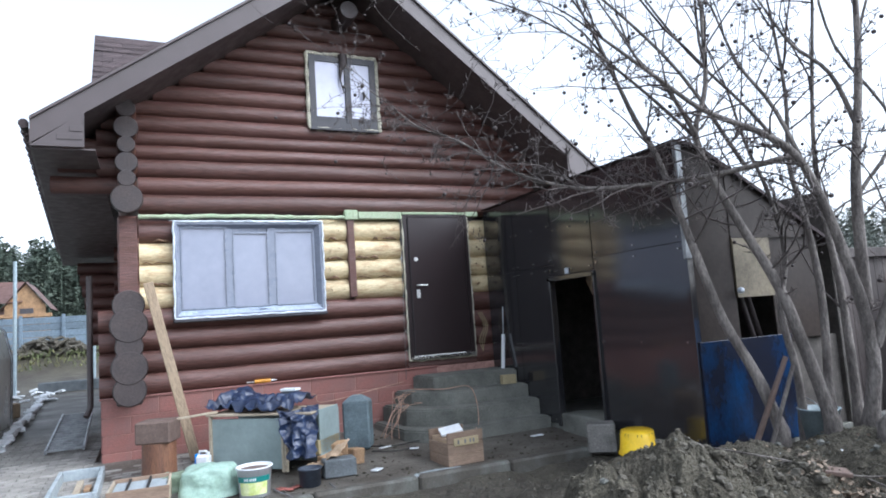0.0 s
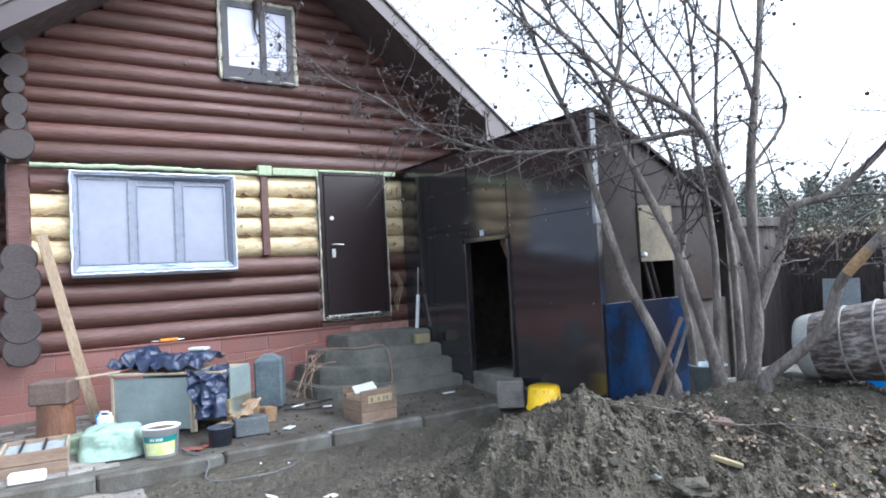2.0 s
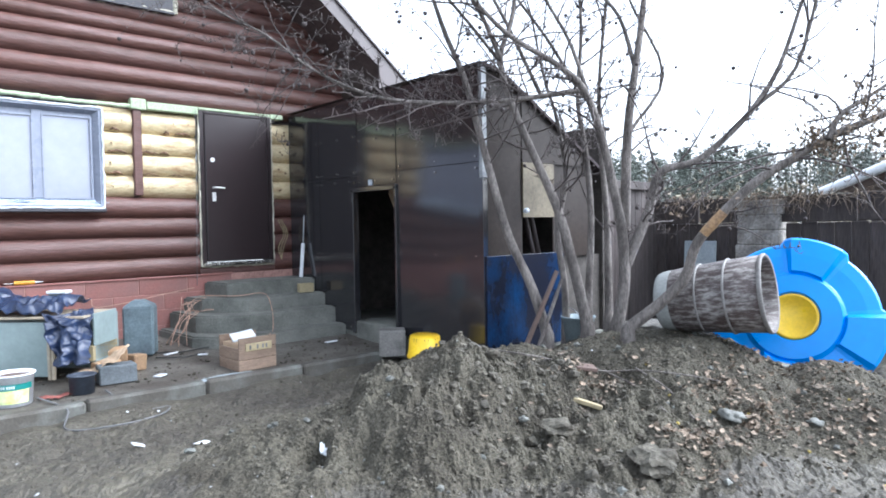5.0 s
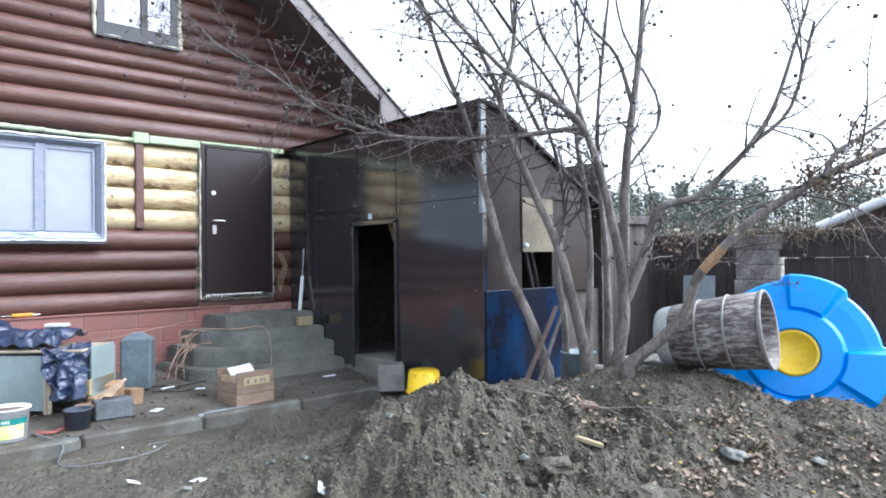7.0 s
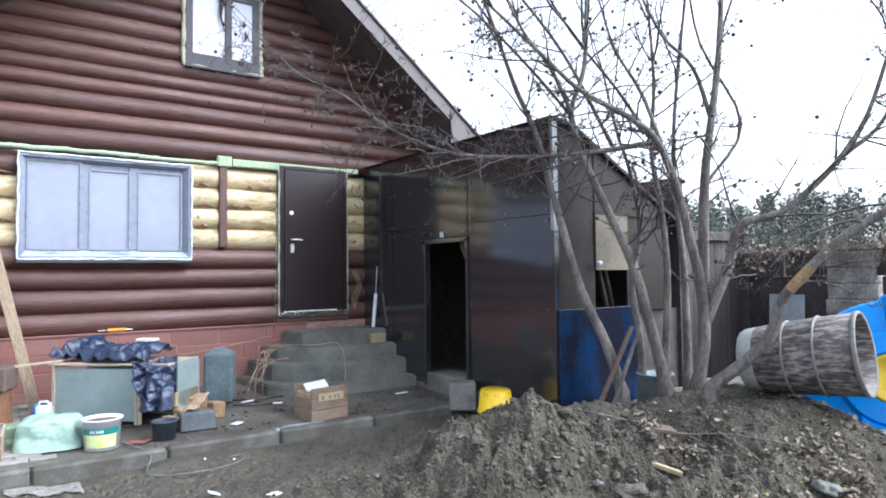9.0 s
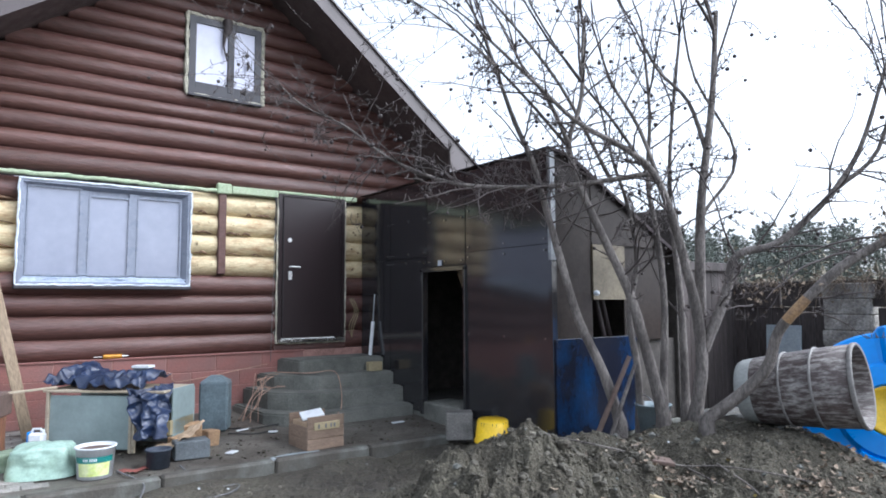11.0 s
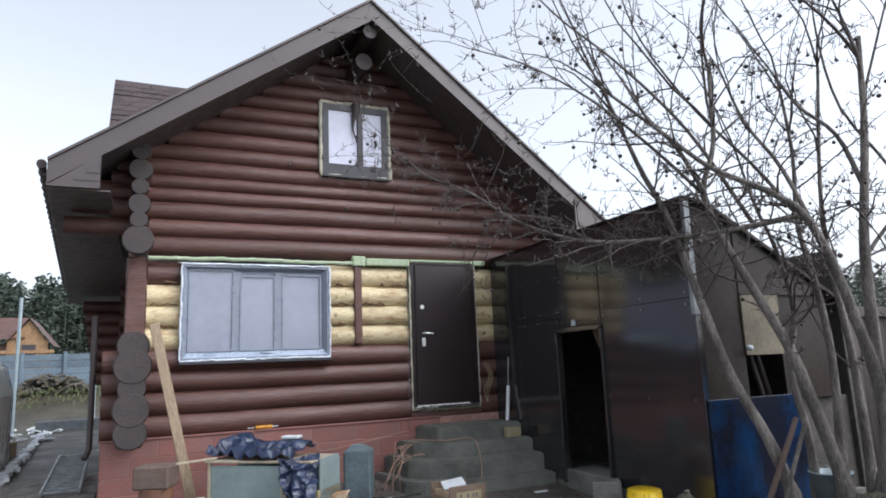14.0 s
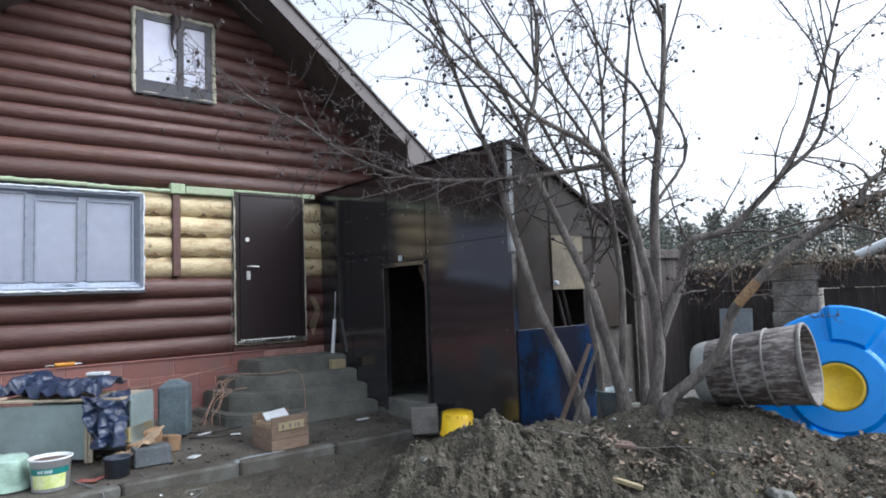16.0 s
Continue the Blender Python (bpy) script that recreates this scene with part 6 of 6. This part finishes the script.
solo("mortar_patch", Shape().prism([(2.85, -2.52), (3.45, -2.555), (3.38, -2.44), (3.1, -2.40), (2.9, -2.45)], 0.0, 0.016), M_SLATE, "pale smear of fresh mortar on the kerb", "mortar")
solo("red_rag", cloth(14, 8, lambda u, v: (1.62 + 0.24 * u, -2.24 + 0.1 * v + 0.03 * math.sin(9 * u), apron_z(-2.2) + 0.012 + 0.025 * abs(noise.noise((u * 6, v * 4, 1))))), mat("red_rag", (0.30, 0.10, 0.08), 0.9, bump=0.3), "crumpled red rag on the apron", "rag")
crumbs = Shape()
for _ in range(420):
    x, y = rng.uniform(1.6, 5.1), rng.uniform(-2.4, -0.4)
    if y > -1.5 and x > 3.2:
        continue
    s = 0.006 + 0.02 * rng.random() ** 4
    crumbs.box(-s, s, -s * 0.7, s * 0.7, 0, s * 0.8, s * 0.3, pose(x, y, apron_z(y) + 0.006 - s * 0.2, rng.uniform(-20, 20), rng.uniform(-20, 20), rng.uniform(0, 180)))
tagged(solo("apron_crumbs", crumbs, M_CLOD, "crumbs of mud and mortar on the apron", "debris"), kind="stuff")
for x, y, w, d, t in ((3.05, -1.2, 0.09, 0.02, 20), (3.3, -1.45, 0.05, 0.03, -30), (4.75, -1.75, 0.08, 0.03, 5), (2.65, -2.05, 0.06, 0.04, 40)):
    solo("paper_scrap", Shape().box(-w, w, -d, d, 0, 0.012, 0.004, pose(x, y, apron_z(y) + 0.008, 0, 0, t)), M_WHITE, "white scrap lying on the muddy apron", "scrap")
for pts in (((2.85, -1.3), (3.1, -1.45), (3.35, -1.38)), ((2.9, -1.05), (3.15, -1.2), (3.5, -1.15), (3.7, -1.3))):
    solo("dark_cable", Shape().tube(glide([(x, y, apron_z(y) + 0.014) for x, y in pts], 5), 0.008, 6), M_RUBBER, "short black cable on the apron", "cable")

# ---- loose soil, stones, leaves ----


def scatter(count, where, size, material, name, label, category, flat=1.0, sides=8, sink=0.3, seed=1):
    r = random.Random(seed)
    sh = Shape()
    for _ in range(count):
        x, y = where(r)
        s = size(r)
        m = pose(x, y, height(x, y) - s * sink * flat + s * 0.4 * flat, r.uniform(0, 30), r.uniform(0, 30), r.uniform(0, 360))
        j = lambda: r.uniform(0.65, 1.25)
        v = [(s * j(), 0, 0), (0, s * j(), 0), (-s * j(), 0, 0), (0, -s * j(), 0), (s * .5 * j(), s * .5 * j(), s * .75 * flat * j()), (-s * .5 * j(), s * .4 * j(), s * .8 * flat * j()), (-s * .3 * j(), -s * .6 * j(), s * .75 * flat * j()), (s * .5 * j(), -s * .4 * j(), s * .7 * flat * j()), (0, 0, -s * 0.7 * flat)]
        f = [(0, 1, 4), (1, 5, 4), (1, 2, 5), (2, 6, 5), (2, 3, 6), (3, 7, 6), (3, 0, 7), (0, 4, 7), (4, 5, 6, 7), (1, 0, 8), (2, 1, 8), (3, 2, 8), (0, 3, 8)]
        sh.add(v, f, m)
    return solo(name, sh, material, label, category, kind="stuff")


def on_heap(r):
    while True:
        x, y = r.uniform(2.1, 7.2), r.uniform(-7.6, -3.7)
        if r.random() < 0.2 + 1.2 * float(heap(x, y)):
            return x, y


def in_yard(r):
    return r.uniform(0.6, 5.4), r.uniform(-5.6, -2.65)


def on_slope(r):
    return r.gauss(5.3, 0.75), r.gauss(-6.5, 0.45)


scatter(17000, on_heap, lambda r: 0.003 + 0.016 * r.random() ** 5, M_CLOD, "earth_clods", "crumbled clods of dug soil on the heap", "soil", seed=2)
scatter(1300, in_yard, lambda r: 0.004 + 0.016 * r.random() ** 5, M_CLOD, "mud_lumps", "small lumps of trodden mud", "soil", seed=4)
scatter(300, on_heap, lambda r: 0.006 + 0.03 * r.random() ** 4, M_STONE, "pebbles", "grey pebbles in the soil", "stones", seed=6)
scatter(60, in_yard, lambda r: 0.006 + 0.014 * r.random() ** 3, M_SNOW, "pale_chips", "white chips trodden into the mud", "chips", 0.3, seed=7)
scatter(60, on_heap, lambda r: 0.008 + 0.014 * r.random() ** 3, M_LATH, "chip_scraps", "pale scraps on the soil heap", "chips", 0.3, seed=9)
scatter(12, on_slope, lambda r: 0.010 + 0.008 * r.random(), mat("windfall_apple", (0.42, 0.32, 0.07), 0.5, vary=0.2, bump=0, island=0.3), "fallen_apples", "small yellow windfall apples", "apples", 1.0, seed=10)
for x, y, s in ((3.98, -6.52, 0.125), (4.90, -6.56, 0.075), (5.41, -6.91, 0.05), (6.34, -6.34, 0.05), (3.80, -5.97, 0.09), (3.71, -5.75, 0.03)):
    bm = bmesh.new()
    bmesh.ops.create_icosphere(bm, subdivisions=3, radius=s)
    for v in bm.verts:
        n = v.co.normalized()
        v.co *= 1 + 0.6 * noise.noise(n * 1.5 + Vector((x * 9, y * 7, 0))) + 0.3 * noise.noise(n * 4 + Vector((x, y, 3))) + 0.12 * noise.noise(n * 11)
        v.co.z *= 0.5
    for fc in bm.faces:
        fc.smooth = s < 0.08
    me = bpy.data.meshes.new("stone")
    bm.to_mesh(me)
    bm.free()
    me.materials.append(M_CLOD if s > 0.08 else M_STONE)
    ob = tagged(new("stone", me), "hard lump of earth half sunk in the soil" if s > 0.08 else "rounded grey stone half sunk in the soil", "stone", "stones on the heap")
    ob.matrix_basis = pose(x, y, height(x, y) + s * 0.12, 8, -6, x * 90)


# big clods broken off along the crest and down the front
cr = random.Random(71)
clods = Shape()
for _ in range(380):
    a = cr.random()
    if a < 0.6:
        x, y = cr.gauss(3.95, 0.42), cr.gauss(-5.55, 0.30)
    elif a < 0.85:
        x, y = cr.gauss(3.7, 0.45), cr.gauss(-6.3, 0.4)
    else:
        x, y = cr.uniform(2.5, 6.6), cr.uniform(-6.8, -4.4)
    s = 0.010 + 0.034 * cr.random() ** 3
    bm = bmesh.new()
    bmesh.ops.create_icosphere(bm, subdivisions=2, radius=s)
    shift = Vector((cr.uniform(0, 50), cr.uniform(0, 50), 0))
    for v in bm.verts:
        n = v.co.normalized()
        v.co *= 1 + 0.5 * noise.noise(n * 1.7 + shift) + 0.3 * noise.noise(n * 4.3 + shift)
        v.co.z *= 0.75
    m = pose(x, y, height(x, y) + s * 0.02, cr.uniform(-30, 30), cr.uniform(-30, 30), cr.uniform(0, 360))
    bm.verts.index_update()
    clods.add([v.co.copy() for v in bm.verts], [tuple(v.index for v in f.verts) for f in bm.faces], m)
    bm.free()
solo("soil_clods", clods, M_CLOD, "big broken clods of earth on the heap", "soil", kind="stuff")


def leaves(count, where, seed):
    r = random.Random(seed)
    sh = Shape()
    for _ in range(count):
        x, y = where(r)
        s = r.uniform(0.012, 0.03)
        m = pose(x, y, height(x, y) + 0.012 + r.uniform(0, 0.015), r.gauss(0, 24), r.gauss(0, 24), r.uniform(0, 360))
        c = r.uniform(0.1, 0.5) * s
        sh.add([(-s, 0, c), (-s * .4, s * .55, 0), (s * .5, s * .5, 0), (s, 0, c), (s * .5, -s * .5, 0), (-s * .4, -s * .55, 0), (0, 0, -c * .3)], [(0, 6, 1), (1, 6, 2), (2, 6, 3), (3, 6, 4), (4, 6, 5), (5, 6, 0)], m)
    return sh


LEAF_DRIFTS = ((5.23, -6.33, 0.20, 0.14), (5.10, -6.67, 0.14, 0.10), (4.34, -6.64, 0.20, 0.13), (4.55, -5.66, 0.16, 0.12), (5.6, -7.1, 0.3, 0.2), (5.9, -6.5, 0.35, 0.25))


def leafy(r):
    if r.random() < 0.84:
        x, y, a, b = r.choice(LEAF_DRIFTS)
        return r.gauss(x, a), r.gauss(y, b)
    return r.uniform(3.2, 7.0), r.uniform(-7.6, -4.6)


solo("fallen_leaves", leaves(1400, leafy, 31), M_LEAF, "brown fallen leaves on the soil", "leaves", kind="stuff")
tip, shoots = Shape(), Shape()
lr = random.Random(12)
for base, end in (((6.18, -6.58, 2.20), (6.40, -7.30, 2.24)), ((6.12, -6.64, 2.05), (6.30, -7.00, 2.33)), ((6.17, -6.76, 2.02), (6.26, -7.20, 2.02)), ((6.30, -6.95, 2.2), (6.50, -7.25, 2.55))):
    a, b = Vector(base), Vector(end)
    shoots.tube([a, a.lerp(b, 0.5) + Vector((0, 0, 0.03)), b], [0.009, 0.006, 0.003], 5, False)
part("shoots", shoots, M_TWIG, tree, "dark shoots at the limb's end")
CLUMPS = (((6.12, -6.64, 2.07), 0.085, 170), ((6.17, -6.76, 1.97), 0.08, 150), ((6.30, -7.0, 2.33), 0.10, 110), ((6.24, -7.04, 2.06), 0.10, 90), ((6.20, -6.90, 2.16), 0.12, 120), ((6.42, -7.15, 2.45), 0.10, 60), ((5.87, -5.71, 1.52), 0.10, 55), ((6.05, -6.0, 1.6), 0.14, 30))
for at, sp, count in CLUMPS:
    for _ in range(count):
        p = Vector(at) + Vector((lr.gauss(0, sp), lr.gauss(0, sp), lr.gauss(0, sp * 0.8)))
        s = lr.uniform(0.012, 0.028)
        m = Matrix.Translation(p) @ pose(0, 0, 0, lr.uniform(0, 360), lr.uniform(0, 360), lr.uniform(0, 360))
        tip.add([(-s, 0, 0.012), (0, s * .55, 0), (s, 0, 0.012), (0, -s * .55, 0)], [(0, 3, 2, 1)], m)
part("dead_leaves", tip, M_LEAF, tree, "clumps of withered brown leaves")["kind"] = "stuff"
BRANCHES = (((4.10, -5.08), (4.29, -5.44), (4.6, -5.55), (4.92, -5.58), (5.0, -5.77), (5.1, -6.08), (5.45, -6.36)), ((4.92, -5.58), (4.75, -5.95), (4.48, -6.32)), ((4.05, -5.0), (4.2, -5.2), (4.45, -5.5)), ((5.0, -5.77), (4.9, -6.1), (4.6, -6.45)))
for pts in BRANCHES:
    line = [(x, y, height(x, y) + 0.03 + 0.035 * math.sin(3.0 * i)) for i, (x, y) in enumerate(pts)]
    solo("fallen_twig", Shape().tube(glide(line, 5), 0.0065, 5), M_BARK, "dry twig lying on the soil heap", "twig", "twigs on the heap")
x, y = 4.26, -5.85
solo("wood_chip", Shape().box(-0.10, 0.10, -0.02, 0.02, 0, 0.03, 0.004, pose(x, y, height(x, y) + 0.005, 0, 14, -62)), M_BEIGE, "pale wood offcut lying on the heap", "offcut")
x, y = 4.82, -5.56
solo("board_strip", Shape().box(-0.15, 0.15, -0.012, 0.012, 0, 0.02, 0.003, pose(x, y, height(x, y) + 0.02, 0, 6, -58)), M_LATH, "thin pale board strip on the heap", "offcut")
x, y = 4.55, -5.60
solo("tile_scrap", Shape().box(-0.1, 0.1, -0.05, 0.05, 0, 0.03, 0.004, pose(x, y, height(x, y) + 0.01, 10, 10, -30)), M_STUMPTOP, "broken board scrap on the heap", "scrap")
x, y = 2.3, -4.0
solo("paper_scrap", Shape().box(-0.06, 0.06, -0.04, 0.04, 0, 0.004, 0.001, pose(x, y, height(x, y) + 0.015, 4, 6, 30)), M_WHITE, "white paper scrap in the mud", "scrap")
for x, y, t in ((1.98, -3.60, 20),):
    solo("paper_scrap", Shape().box(-0.05, 0.05, -0.02, 0.02, 0, 0.012, 0.004, pose(x, y, height(x, y) + 0.012, 14, 25, t)), M_WHITE, "white scrap trodden into the foot of the heap", "scrap")
for x, y, w, d, t in ((2.62, -5.10, 0.06, 0.03, 60), (2.53, -5.20, 0.055, 0.015, 15)):
    rag = cloth(10, 6, lambda u, v: pose(x, y, height(x, y) + 0.025, 20, -15, t) @ Vector(((u - 0.5) * 2 * w, (v - 0.5) * 2 * d, 0.03 * noise.noise((u * 5 + t, v * 4, 1)))))
    thick(solo("foil_scrap", rag, M_WHITE, "white torn scrap in the hollow of the heap", "scrap"), 0.004)
solo("mortar_spill", cloth(16, 10, lambda u, v: (0.72 + 0.5 * u, -2.62 - 0.20 * v * (0.5 + u), height(0.72 + 0.5 * u, -2.62 - 0.20 * v * (0.5 + u)) + 0.012 + 0.01 * noise.noise((u * 5, v * 5, 2)))), M_PAVER, "pale spill of mortar at the foot of the kerb", "mortar")
hose = Shape().tube(glide([(5.95, -7.35, height(5.95, -7.35) + 0.02), (5.75, -7.45, height(5.75, -7.45) + 0.02), (5.5, -7.75, height(5.5, -7.75) + 0.02), (5.3, -8.2, height(5.3, -8.2) + 0.02)], 6), 0.018, 8)
solo("garden_hose", hose, mat("green_hose", (0.02, 0.10, 0.06), 0.45, vary=0.2, bump=0.05), "dark green hose lying on the mud", "hose")

# ---- pavers beside the house ----
pave = tagged(new("pavement"), "worn grey block paving along the house", "pavement", kind="structure")
paver = Shape().box(0.003, 0.197, 0.003, 0.097, -0.06, 0.0, 0.006).mesh("paver", M_PAVER)
rest, made = Shape(), 0
for j in range(52):
    y = -2.26 + j * 0.1
    z = apron_z(min(y + 0.05, 0.0)) + 0.008
    for i in range(12):
        x = -1.30 + i * 0.2 + (0.1 if j % 2 else 0)
        if x > 0.95 or (y > -0.15 and x > -0.14):
            continue
        dzz = rng.uniform(-0.004, 0.004)
        if made < 300 and y < 0.9:
            t = new("paver", paver)
            t.parent = pave
            t.matrix_basis = pose(x, y, z + dzz, 2.5 if y < 0 else 0, rng.uniform(-0.6, 0.6), 0)
            made += 1
        else:
            rest.box(x + 0.003, x + 0.197, y + 0.003, y + 0.097, z + dzz - 0.06, z + dzz, 0.006)
ob = part("far_paver", rest, M_PAVER, pave, "worn grey pavers further on")
ob["kind"] = "stuff"
